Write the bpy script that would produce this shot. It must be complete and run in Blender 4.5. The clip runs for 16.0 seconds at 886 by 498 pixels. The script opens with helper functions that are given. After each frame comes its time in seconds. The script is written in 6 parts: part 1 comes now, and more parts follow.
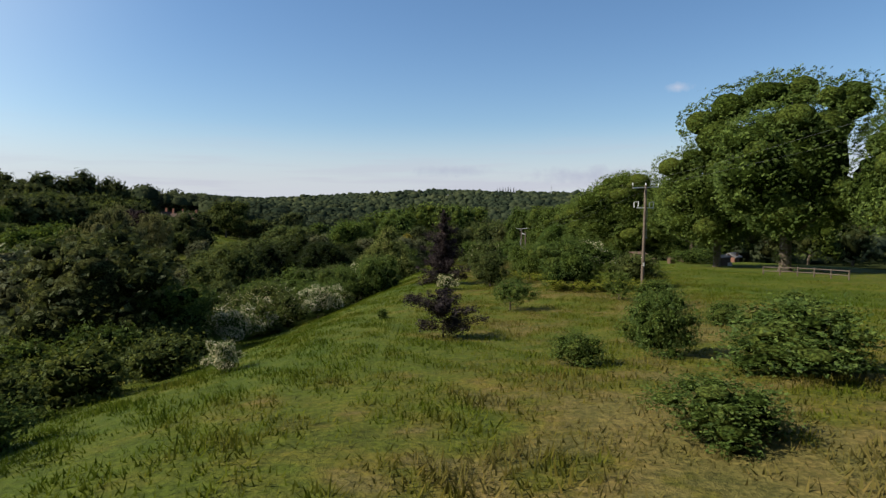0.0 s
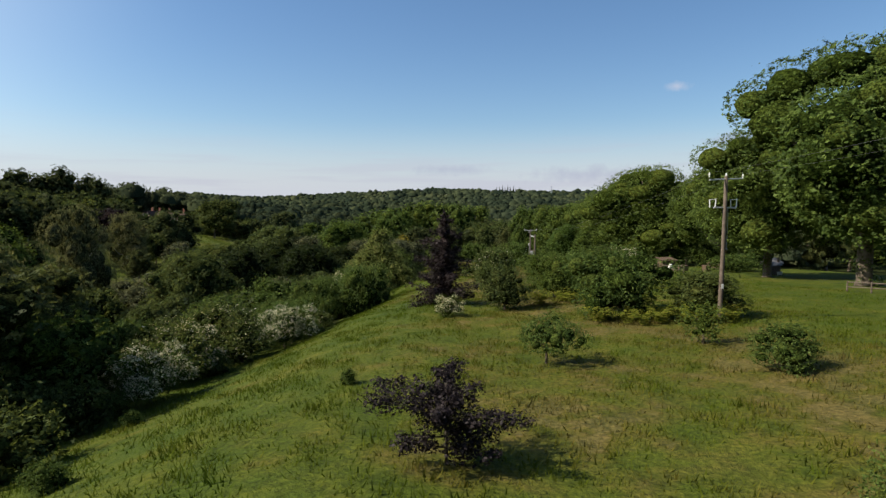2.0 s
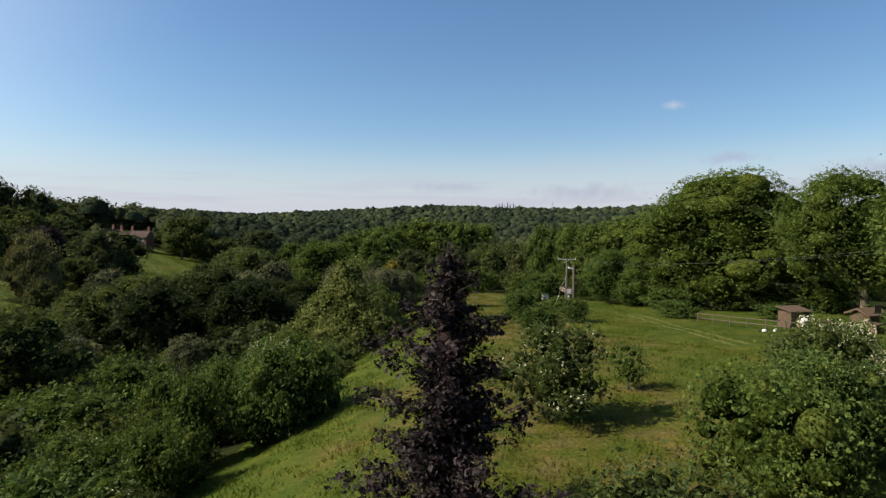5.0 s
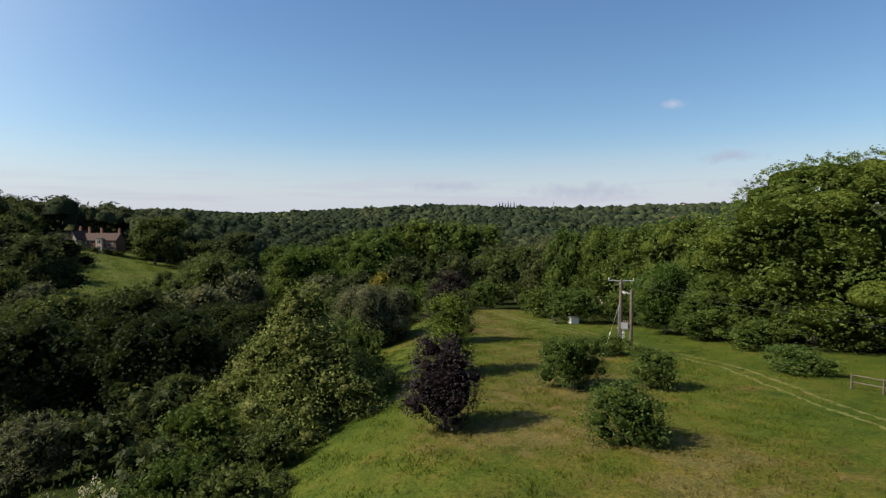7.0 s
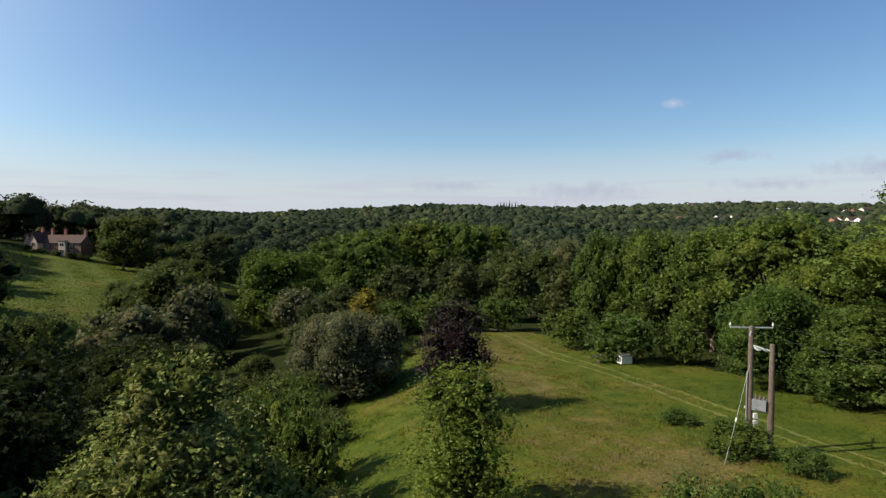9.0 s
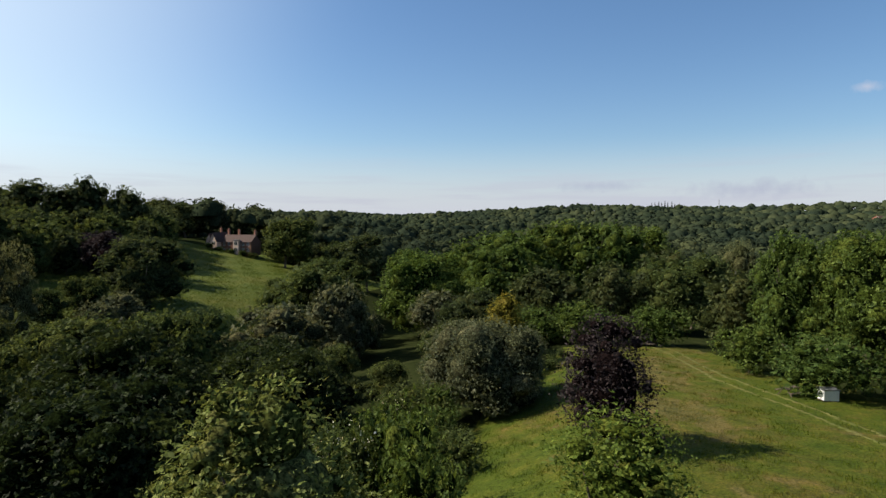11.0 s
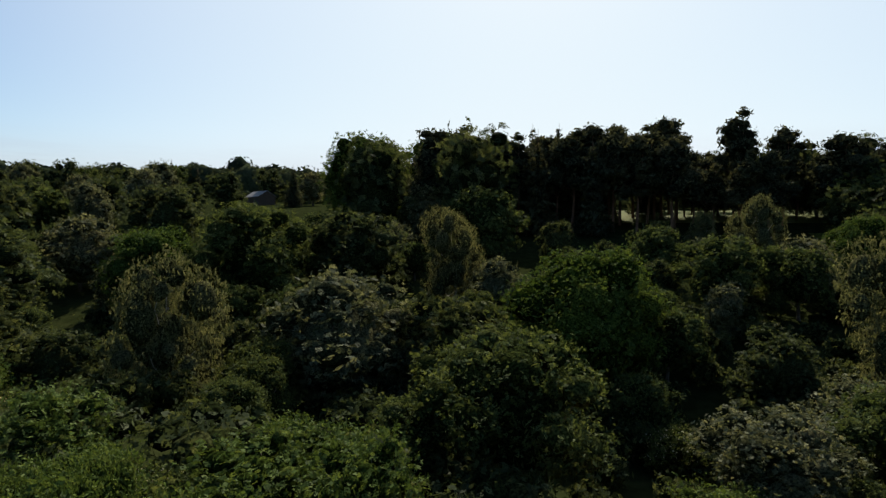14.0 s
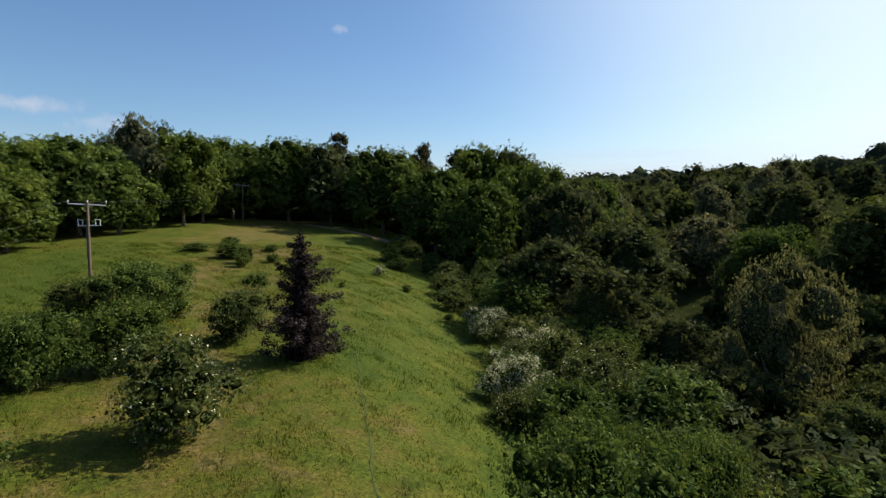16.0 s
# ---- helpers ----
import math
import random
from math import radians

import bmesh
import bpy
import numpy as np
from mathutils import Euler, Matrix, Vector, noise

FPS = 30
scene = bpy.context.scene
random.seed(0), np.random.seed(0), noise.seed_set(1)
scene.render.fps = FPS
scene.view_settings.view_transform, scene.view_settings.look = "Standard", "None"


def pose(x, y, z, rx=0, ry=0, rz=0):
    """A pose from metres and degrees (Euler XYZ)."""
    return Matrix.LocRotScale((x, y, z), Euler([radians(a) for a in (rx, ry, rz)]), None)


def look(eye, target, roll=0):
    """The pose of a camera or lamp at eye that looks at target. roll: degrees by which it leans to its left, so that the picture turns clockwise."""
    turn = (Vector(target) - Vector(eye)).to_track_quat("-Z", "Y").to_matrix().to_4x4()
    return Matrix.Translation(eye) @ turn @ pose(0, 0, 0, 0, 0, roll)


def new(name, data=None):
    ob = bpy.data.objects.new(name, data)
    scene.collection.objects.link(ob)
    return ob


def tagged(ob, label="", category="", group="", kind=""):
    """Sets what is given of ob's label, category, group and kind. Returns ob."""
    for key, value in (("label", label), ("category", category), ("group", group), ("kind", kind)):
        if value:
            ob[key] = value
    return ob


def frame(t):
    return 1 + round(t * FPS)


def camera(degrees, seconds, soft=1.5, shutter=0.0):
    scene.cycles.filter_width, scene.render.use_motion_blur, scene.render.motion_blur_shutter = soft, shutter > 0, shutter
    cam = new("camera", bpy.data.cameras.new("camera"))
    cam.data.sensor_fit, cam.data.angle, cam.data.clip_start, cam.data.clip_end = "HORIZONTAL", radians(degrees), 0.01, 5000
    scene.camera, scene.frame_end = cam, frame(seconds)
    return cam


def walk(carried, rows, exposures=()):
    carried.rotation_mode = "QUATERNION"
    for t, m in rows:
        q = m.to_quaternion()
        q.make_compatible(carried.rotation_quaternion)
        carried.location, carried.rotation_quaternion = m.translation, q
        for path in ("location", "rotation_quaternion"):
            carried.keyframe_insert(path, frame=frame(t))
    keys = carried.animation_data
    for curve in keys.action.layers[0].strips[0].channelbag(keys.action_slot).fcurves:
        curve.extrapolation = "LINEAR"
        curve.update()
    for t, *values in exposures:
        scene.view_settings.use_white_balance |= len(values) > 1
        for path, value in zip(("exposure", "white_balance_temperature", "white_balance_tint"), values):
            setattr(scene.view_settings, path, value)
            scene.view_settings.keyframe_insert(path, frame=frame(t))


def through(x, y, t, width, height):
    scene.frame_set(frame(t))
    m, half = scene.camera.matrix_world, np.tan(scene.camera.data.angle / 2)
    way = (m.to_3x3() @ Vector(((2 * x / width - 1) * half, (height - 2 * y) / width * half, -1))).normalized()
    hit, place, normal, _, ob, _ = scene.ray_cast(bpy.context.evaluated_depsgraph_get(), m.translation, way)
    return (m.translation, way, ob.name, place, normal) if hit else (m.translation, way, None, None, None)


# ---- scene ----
# ---------------------------------------------------------------- camera
cam = camera(76.0, 16.0, soft=1.4)
# seconds, x, y, z, yaw, pitch, roll: a level flight along a hilltop meadow, then a slow turn on the spot
ROWS = [
    (0.0, 0.0, 0.0, 8.0, 0.0, -4.35, 0.0),
    (0.5, 0.0, 2.3, 8.0, 0.0, -4.4, 0.0),
    (1.0, -0.05, 5.8, 8.0, -0.1, -4.45, 0.0),
    (1.5, -0.05, 9.5, 8.0, -0.1, -4.45, 0.0),
    (2.0, -0.1, 13.9, 8.0, -0.1, -4.45, 0.0),
    (2.5, -0.1, 18.9, 8.0, -0.15, -4.45, 0.05),
    (3.0, -0.15, 24.4, 8.0, -0.2, -4.45, 0.05),
    (3.5, -0.15, 30.2, 8.0, -0.2, -4.45, 0.1),
    (4.0, -0.15, 35.9, 8.0, -0.2, -4.45, 0.1),
    (4.5, -0.15, 42.2, 8.05, -0.2, -4.35, 0.1),
    (5.0, -0.15, 48.4, 8.15, -0.25, -2.72, 0.1),
    (5.5, -0.2, 54.5, 8.3, -0.28, -2.72, 0.1),
    (7.0, -0.3, 72.3, 8.8, -0.3, -2.8, 0.0),
    (7.5, -0.35, 78.3, 8.9, -0.3, -2.85, 0.0),
    (8.0, -0.4, 84.5, 8.9, -0.3, -2.85, 0.0),
    (8.6, -0.45, 91.6, 9.05, -0.3, -2.85, 0.0),
    (9.4, -0.55, 98.9, 9.15, -0.25, -2.82, 0.0),
    (10.3, -0.6, 101.9, 9.15, -0.1, -2.82, 0.0),
    (10.5, -0.6, 102.0, 9.1, 0.97, -2.8, 0.0),
    (11.0, -0.6, 102.0, 8.9, 14.35, -2.68, -0.05),
    (11.5, -0.6, 102.0, 8.55, 30.15, -2.6, -0.15),
    (12.0, -0.6, 102.0, 8.25, 46.0, -2.6, -0.2),
    (12.5, -0.6, 102.0, 8.1, 61.9, -2.6, -0.2),
    (13.0, -0.6, 102.0, 8.05, 78.0, -2.65, -0.2),
    (13.5, -0.6, 102.0, 8.05, 93.9, -2.7, -0.15),
    (14.0, -0.6, 102.0, 8.05, 109.7, -2.75, 0.0),
    (14.5, -0.6, 102.0, 8.05, 125.6, -2.8, 0.0),
    (15.0, -0.6, 102.0, 8.05, 141.6, -2.85, 0.0),
    (15.5, -0.6, 102.0, 8.05, 157.6, -2.8, -0.1),
    (16.0, -0.6, 102.0, 8.05, 166.9, -2.75, -0.2),
]
walk(cam, [(t, pose(x, y, z, 90 + pitch, 0, yaw) @ pose(0, 0, 0, 0, 0, roll)) for t, x, y, z, yaw, pitch, roll in ROWS], [(0.0, 0.75), (10.5, 0.75), (12.0, 0.72), (13.0, 0.6), (14.5, 0.5), (15.0, 0.42), (15.5, 0.55), (16.0, 0.8)])

# ---------------------------------------------------------------- sky and sun
SUN_YAW, SUN_ELEV = 100.0, 40.0          # degrees: yaw anticlockwise from +y
world = bpy.data.worlds.new("sky")
scene.world = world
world.use_nodes = True
wn = world.node_tree
wn.nodes.clear()
sky = wn.nodes.new("ShaderNodeTexSky")
sky.sky_type = "NISHITA"
sky.sun_disc = False
sky.sun_elevation = radians(SUN_ELEV)
sky.sun_rotation = radians(-SUN_YAW)
sky.altitude = 100
sky.air_density, sky.dust_density, sky.ozone_density = 1.0, 0.9, 2.7
bg = wn.nodes.new("ShaderNodeBackground")
bg.inputs["Strength"].default_value = 0.085
wout = wn.nodes.new("ShaderNodeOutputWorld")
hue = wn.nodes.new("ShaderNodeHueSaturation")
hue.inputs["Saturation"].default_value = 1.14
wn.links.new(sky.outputs["Color"], hue.inputs["Color"])
# the bright haze round the sun has an even top; a pale haze lies along the horizon, with thin level streaks of cloud in it
parts = wn.nodes.new("ShaderNodeSeparateColor")
cap = wn.nodes.new("ShaderNodeCombineColor")
wn.links.new(hue.outputs["Color"], parts.inputs["Color"])
for channel, most in (("Red", 7.7), ("Green", 7.9), ("Blue", 8.4)):
    least = wn.nodes.new("ShaderNodeMath")
    least.operation = "SMOOTH_MIN"
    least.inputs[1].default_value = most
    least.inputs[2].default_value = 4.0
    wn.links.new(parts.outputs[channel], least.inputs[0])
    wn.links.new(least.outputs[0], cap.inputs[channel])
wtc = wn.nodes.new("ShaderNodeTexCoord")
wsep = wn.nodes.new("ShaderNodeSeparateXYZ")
wn.links.new(wtc.outputs["Generated"], wsep.inputs["Vector"])
low = wn.nodes.new("ShaderNodeMapRange")
low.interpolation_type = "SMOOTHSTEP"
for k, v in (("From Min", 0.15), ("From Max", 0.0), ("To Min", 0.0), ("To Max", 0.86)):
    low.inputs[k].default_value = v
wn.links.new(wsep.outputs["Z"], low.inputs["Value"])
haze = wn.nodes.new("ShaderNodeMixRGB")
haze.inputs["Color2"].default_value = (4.35, 4.6, 5.35, 1)
wn.links.new(low.outputs["Result"], haze.inputs["Fac"])
wmap = wn.nodes.new("ShaderNodeMapping")
wmap.inputs["Scale"].default_value = (2.0, 2.0, 30.0)
wn.links.new(wtc.outputs["Generated"], wmap.inputs["Vector"])
wnoise = wn.nodes.new("ShaderNodeTexNoise")
wnoise.inputs["Scale"].default_value = 2.2
wnoise.inputs["Detail"].default_value = 5.0
wn.links.new(wmap.outputs["Vector"], wnoise.inputs["Vector"])
streak = wn.nodes.new("ShaderNodeMapRange")
for k, v in (("From Min", 0.50), ("From Max", 0.66), ("To Min", 0.0), ("To Max", 0.6)):
    streak.inputs[k].default_value = v
wn.links.new(wnoise.outputs["Fac"], streak.inputs["Value"])
band = wn.nodes.new("ShaderNodeMath")
band.operation = "MULTIPLY"
wn.links.new(streak.outputs["Result"], band.inputs[0])
wn.links.new(low.outputs["Result"], band.inputs[1])
cloud = wn.nodes.new("ShaderNodeMixRGB")
cloud.inputs["Color2"].default_value = (3.7, 3.75, 4.55, 1)
toward = wn.nodes.new("ShaderNodeVectorMath")
toward.operation = "DOT_PRODUCT"
toward.inputs[1].default_value = (-math.sin(radians(96)) * math.cos(radians(28)), math.cos(radians(96)) * math.cos(radians(28)), math.sin(radians(28)))
wn.links.new(wtc.outputs["Generated"], toward.inputs[0])
glow = wn.nodes.new("ShaderNodeMapRange")
glow.interpolation_type = "SMOOTHERSTEP"
for k, v in (("From Min", 0.32), ("From Max", 1.05), ("To Min", 0.0), ("To Max", 0.72)):
    glow.inputs[k].default_value = v
wn.links.new(toward.outputs["Value"], glow.inputs["Value"])
bright = wn.nodes.new("ShaderNodeMixRGB")
bright.inputs["Color2"].default_value = (6.6, 7.4, 7.8, 1)
wn.links.new(glow.outputs["Result"], bright.inputs["Fac"])
# the clear sky deepens away from the sun
away = wn.nodes.new("ShaderNodeMapRange")
away.interpolation_type = "SMOOTHSTEP"
for k, v in (("From Min", 0.25), ("From Max", -0.55), ("To Min", 1.0), ("To Max", 0.9)):
    away.inputs[k].default_value = v
wn.links.new(toward.outputs["Value"], away.inputs["Value"])
deepen = wn.nodes.new("ShaderNodeVectorMath")
deepen.operation = "SCALE"
wn.links.new(cap.outputs["Color"], deepen.inputs[0])
wn.links.new(away.outputs["Result"], deepen.inputs["Scale"])
wn.links.new(deepen.outputs["Vector"], bright.inputs["Color1"])
wn.links.new(band.outputs[0], cloud.inputs["Fac"])
wn.links.new(haze.outputs["Color"], cloud.inputs["Color1"])
wn.links.new(bright.outputs["Color"], haze.inputs["Color1"])
# a few small soft clouds: bearing, elevation, half width, flatness, strength
flat_noise = wn.nodes.new("ShaderNodeTexNoise")
flat_noise.inputs["Scale"].default_value = 60.0
flat_noise.inputs["Detail"].default_value = 4.0
wn.links.new(wtc.outputs["Generated"], flat_noise.inputs["Vector"])
last = cloud.outputs["Color"]
for bearing, elev, half, thin, most, tone in ((-22.1, 10.75, 0.034, 2.6, 0.5, (5.2, 4.9, 5.3)), (197.0, 8.4, 0.10, 4.0, 0.42, (5.2, 5.0, 5.4)), (203.0, 9.6, 0.11, 5.0, 0.42, (5.2, 5.0, 5.4)),
                                              (177.0, 18.2, 0.024, 1.8, 0.5, (5.3, 5.2, 5.6)), (-27.0, 5.8, 0.10, 5.5, 0.8, (3.05, 3.35, 4.3)), (-38.0, 4.4, 0.14, 5.0, 0.8, (3.1, 3.4, 4.3)), (-14.0, 3.0, 0.17, 6.0, 0.75, (3.2, 3.45, 4.3)), (-1.0, 3.5, 0.14, 8.0, 0.7, (3.2, 3.5, 4.35)), (-30.0, 3.2, 0.14, 8.0, 0.7, (3.2, 3.5, 4.35))):
    b_, e_ = radians(bearing), radians(elev)
    squash = wn.nodes.new("ShaderNodeMapping")
    squash.inputs["Scale"].default_value = (1, 1, thin)
    wn.links.new(wtc.outputs["Generated"], squash.inputs["Vector"])
    gap = wn.nodes.new("ShaderNodeVectorMath")
    gap.operation = "DISTANCE"
    gap.inputs[1].default_value = (-math.sin(b_) * math.cos(e_), math.cos(b_) * math.cos(e_), math.sin(e_) * thin)
    wn.links.new(squash.outputs["Vector"], gap.inputs[0])
    edge_ = wn.nodes.new("ShaderNodeMapRange")
    for k, v in (("From Min", half), ("From Max", 0.0), ("To Min", -0.85), ("To Max", 0.05)):
        edge_.inputs[k].default_value = v
    wn.links.new(gap.outputs["Value"], edge_.inputs["Value"])
    fac = wn.nodes.new("ShaderNodeMath")
    fac.use_clamp = True
    wn.links.new(edge_.outputs["Result"], fac.inputs[0])
    wn.links.new(flat_noise.outputs["Fac"], fac.inputs[1])
    weak = wn.nodes.new("ShaderNodeMath")
    weak.operation = "MULTIPLY"
    weak.inputs[1].default_value = most * 1.6
    weak.use_clamp = True
    wn.links.new(fac.outputs[0], weak.inputs[0])
    puff = wn.nodes.new("ShaderNodeMixRGB")
    puff.inputs["Color2"].default_value = (*tone, 1)
    wn.links.new(weak.outputs[0], puff.inputs["Fac"])
    wn.links.new(last, puff.inputs["Color1"])
    last = puff.outputs["Color"]
wn.links.new(puff.outputs["Color"], bg.inputs["Color"])
wn.links.new(bg.outputs["Background"], wout.inputs["Surface"])

sun = new("sun", bpy.data.lights.new("sun", "SUN"))
sun.data.energy = 4.8
sun.data.angle = radians(0.5)
sun.data.color = (1.0, 0.9, 0.75)
sx, sy = -math.sin(radians(SUN_YAW)), math.cos(radians(SUN_YAW))
ce, se = math.cos(radians(SUN_ELEV)), math.sin(radians(SUN_ELEV))
sun.matrix_world = look((sx * ce * 300, sy * ce * 300, se * 300), (0, 0, 0))
# ---------------------------------------------------------------- materials
def nodes_of(name):
    m = bpy.data.materials.new(name)
    m.use_nodes = True
    nt = m.node_tree
    nt.nodes.clear()
    out = nt.nodes.new("ShaderNodeOutputMaterial")
    return m, nt, out


def node(nt, kind, **inputs):
    n = nt.nodes.new(kind)
    for k, v in inputs.items():
        n.inputs[k.replace("_", " ")].default_value = v
    return n


def ramp(nt, fac, stops):
    r = nt.nodes.new("ShaderNodeValToRGB")
    while len(r.color_ramp.elements) < len(stops):
        r.color_ramp.elements.new(0.5)
    for e, (p, c) in zip(r.color_ramp.elements, stops):
        e.position, e.color = p, (*c, 1)
    nt.links.new(fac, r.inputs["Fac"])
    return r.outputs["Color"]


def mix(nt, fac, a, b, blend="MIX"):
    m = nt.nodes.new("ShaderNodeMixRGB")
    m.blend_type = blend
    for sock, v in ((m.inputs["Fac"], fac), (m.inputs["Color1"], a), (m.inputs["Color2"], b)):
        if isinstance(v, (int, float)):
            sock.default_value = v
        elif isinstance(v, tuple):
            sock.default_value = (*v, 1)
        else:
            nt.links.new(v, sock)
    return m.outputs["Color"]


def noise_fac(nt, scale, detail=4, rough=0.55, coord="Object"):
    tc = nt.nodes.new("ShaderNodeTexCoord")
    n = node(nt, "ShaderNodeTexNoise", Scale=scale, Detail=detail, Roughness=rough)
    nt.links.new(tc.outputs[coord], n.inputs["Vector"])
    return n.outputs["Fac"]


INNER_SHADE = {}


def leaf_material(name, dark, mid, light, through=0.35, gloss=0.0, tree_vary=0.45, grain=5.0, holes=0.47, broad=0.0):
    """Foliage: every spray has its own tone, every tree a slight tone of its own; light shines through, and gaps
    between the single leaves leave a spray ragged. The inside of a crown has no gaps; shade is mottled into its colour."""
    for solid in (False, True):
        m, nt, out = nodes_of(name + ("_inner_shade" if solid else ""))
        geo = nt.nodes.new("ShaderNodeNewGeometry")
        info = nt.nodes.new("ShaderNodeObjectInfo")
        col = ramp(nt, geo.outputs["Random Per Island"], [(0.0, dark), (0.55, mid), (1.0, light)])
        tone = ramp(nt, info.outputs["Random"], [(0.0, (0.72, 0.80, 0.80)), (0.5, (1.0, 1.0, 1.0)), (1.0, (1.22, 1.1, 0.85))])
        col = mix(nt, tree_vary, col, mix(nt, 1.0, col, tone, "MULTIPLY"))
        # the solid inner copy is mottled far darker: shade between leaves put into colour
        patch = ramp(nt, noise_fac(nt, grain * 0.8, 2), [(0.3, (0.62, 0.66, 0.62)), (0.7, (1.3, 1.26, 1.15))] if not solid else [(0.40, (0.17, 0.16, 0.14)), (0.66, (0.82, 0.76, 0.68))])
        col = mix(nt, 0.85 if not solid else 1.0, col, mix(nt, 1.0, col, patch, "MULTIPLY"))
        if broad:
            stand_tone = ramp(nt, noise_fac(nt, broad, 4, 0.6), [(0.34, (0.55, 0.62, 0.75)), (0.48, (1.0, 1.0, 1.0)), (0.62, (1.7, 1.5, 1.25))])
            col = mix(nt, 1.0, col, stand_tone, "MULTIPLY")
        p = nt.nodes.new("ShaderNodeBsdfDiffuse")
        nt.links.new(col, p.inputs["Color"])
        face = p.outputs["BSDF"]
        if gloss and not solid:
            g = node(nt, "ShaderNodeBsdfGlossy", Roughness=0.6)
            gm = node(nt, "ShaderNodeMixShader", Fac=gloss)
            nt.links.new(face, gm.inputs[1])
            nt.links.new(g.outputs["BSDF"], gm.inputs[2])
            face = gm.outputs["Shader"]
        tr = nt.nodes.new("ShaderNodeBsdfTranslucent")
        nt.links.new(mix(nt, 1.0, col, (1.26, 1.12, 0.78), "MULTIPLY"), tr.inputs["Color"])
        ms = node(nt, "ShaderNodeMixShader", Fac=through if not solid else through * 0.4)
        nt.links.new(face, ms.inputs[1])
        nt.links.new(tr.outputs["BSDF"], ms.inputs[2])
        result = ms.outputs["Shader"]
        if holes and not solid:
            step = nt.nodes.new("ShaderNodeMath")
            step.operation = "LESS_THAN"
            nt.links.new(noise_fac(nt, grain, 1.5, 0.6), step.inputs[0])
            step.inputs[1].default_value = holes
            clear = nt.nodes.new("ShaderNodeBsdfTransparent")
            hm = nt.nodes.new("ShaderNodeMixShader")
            nt.links.new(step.outputs[0], hm.inputs[0])
            nt.links.new(result, hm.inputs[1])
            nt.links.new(clear.outputs["BSDF"], hm.inputs[2])
            result = hm.outputs["Shader"]
        nt.links.new(result, out.inputs["Surface"])
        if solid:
            INNER_SHADE[name] = m
        else:
            first = m
    return first


def surface(name, stops, scale=3.0, rough=0.8, bump=0.3, bump_scale=None, metal=0.0, fine=None, spec=0.3):
    """A plain rough surface: two scales of tone and a relief."""
    m, nt, out = nodes_of(name)
    n = len(stops)
    big = ramp(nt, noise_fac(nt, scale, 5), [(0.25 + 0.5 * i / max(1, n - 1), c) for i, c in enumerate(stops)])
    grain = ramp(nt, noise_fac(nt, fine or scale * 9, 3), [(0.3, (0.78, 0.78, 0.78)), (0.7, (1.15, 1.15, 1.15))])
    col = mix(nt, 0.8, big, mix(nt, 1.0, big, grain, "MULTIPLY"))
    p = node(nt, "ShaderNodeBsdfPrincipled", Roughness=rough, Metallic=metal)
    p.inputs["Specular IOR Level"].default_value = spec
    nt.links.new(col, p.inputs["Base Color"])
    if bump:
        b = node(nt, "ShaderNodeBump", Strength=bump, Distance=0.05)
        nt.links.new(noise_fac(nt, bump_scale or scale * 6, 4), b.inputs["Height"])
        nt.links.new(b.outputs["Normal"], p.inputs["Normal"])
    nt.links.new(p.outputs["BSDF"], out.inputs["Surface"])
    return m


OAK = leaf_material("oak_leaf", (0.030, 0.046, 0.015), (0.059, 0.083, 0.026), (0.110, 0.140, 0.048), 0.4, 0.01, grain=8)
SPRING_OAK = leaf_material("spring_oak_leaf", (0.030, 0.052, 0.012), (0.064, 0.100, 0.021), (0.118, 0.164, 0.038), 0.31, 0.01, grain=8)
LIME = leaf_material("lime_leaf", (0.030, 0.056, 0.012), (0.058, 0.098, 0.020), (0.108, 0.156, 0.038), 0.31, 0.01, grain=8)
SHRUB = leaf_material("shrub_leaf", (0.029, 0.052, 0.013), (0.060, 0.097, 0.022), (0.112, 0.156, 0.040), 0.31, 0.01, grain=11.0)
DEEP = leaf_material("deep_leaf", (0.024, 0.036, 0.015), (0.048, 0.065, 0.025), (0.094, 0.113, 0.047), 0.4, 0.012, grain=8)
BIRCH = leaf_material("birch_leaf", (0.066, 0.078, 0.036), (0.112, 0.124, 0.058), (0.172, 0.180, 0.090), 0.4, 0.006, grain=9)
# dark green leaves, with the shade of the valley hollow added to the colour
DARK_SHADED = leaf_material("dark_shaded_leaf", (0.011, 0.019, 0.007), (0.021, 0.033, 0.011), (0.042, 0.060, 0.019), 0.3, 0.012, grain=8)
SILVER = leaf_material("pale_leaf", (0.048, 0.060, 0.033), (0.090, 0.104, 0.056), (0.172, 0.182, 0.106), 0.4, 0.016, grain=9)
FRESH = leaf_material("fresh_leaf", (0.046, 0.076, 0.015), (0.082, 0.124, 0.024), (0.143, 0.189, 0.042), 0.34, 0.01, grain=10.0)
YELLOW = leaf_material("yellow_leaf", (0.100, 0.100, 0.018), (0.165, 0.155, 0.030), (0.240, 0.215, 0.055), 0.4)
CANDLE = leaf_material("blossoming_leaf", (0.068, 0.092, 0.026), (0.128, 0.156, 0.046), (0.225, 0.246, 0.092), 0.28, grain=9.0)
COPPER = leaf_material("copper_leaf", (0.012, 0.009, 0.011), (0.022, 0.016, 0.019), (0.044, 0.035, 0.040), 0.08, 0.012, grain=11.0)
PINE = leaf_material("pine_needle", (0.024, 0.030, 0.019), (0.045, 0.053, 0.030), (0.082, 0.089, 0.052), 0.32, 0.008, holes=0.38, grain=5)
BLOSSOM = leaf_material("white_blossom", (0.420, 0.405, 0.300), (0.600, 0.575, 0.460), (0.780, 0.755, 0.660), 0.3, grain=13.0)
BRACKEN = leaf_material("bracken_leaf", (0.10, 0.13, 0.018), (0.16, 0.18, 0.028), (0.23, 0.22, 0.045), 0.4, holes=0)
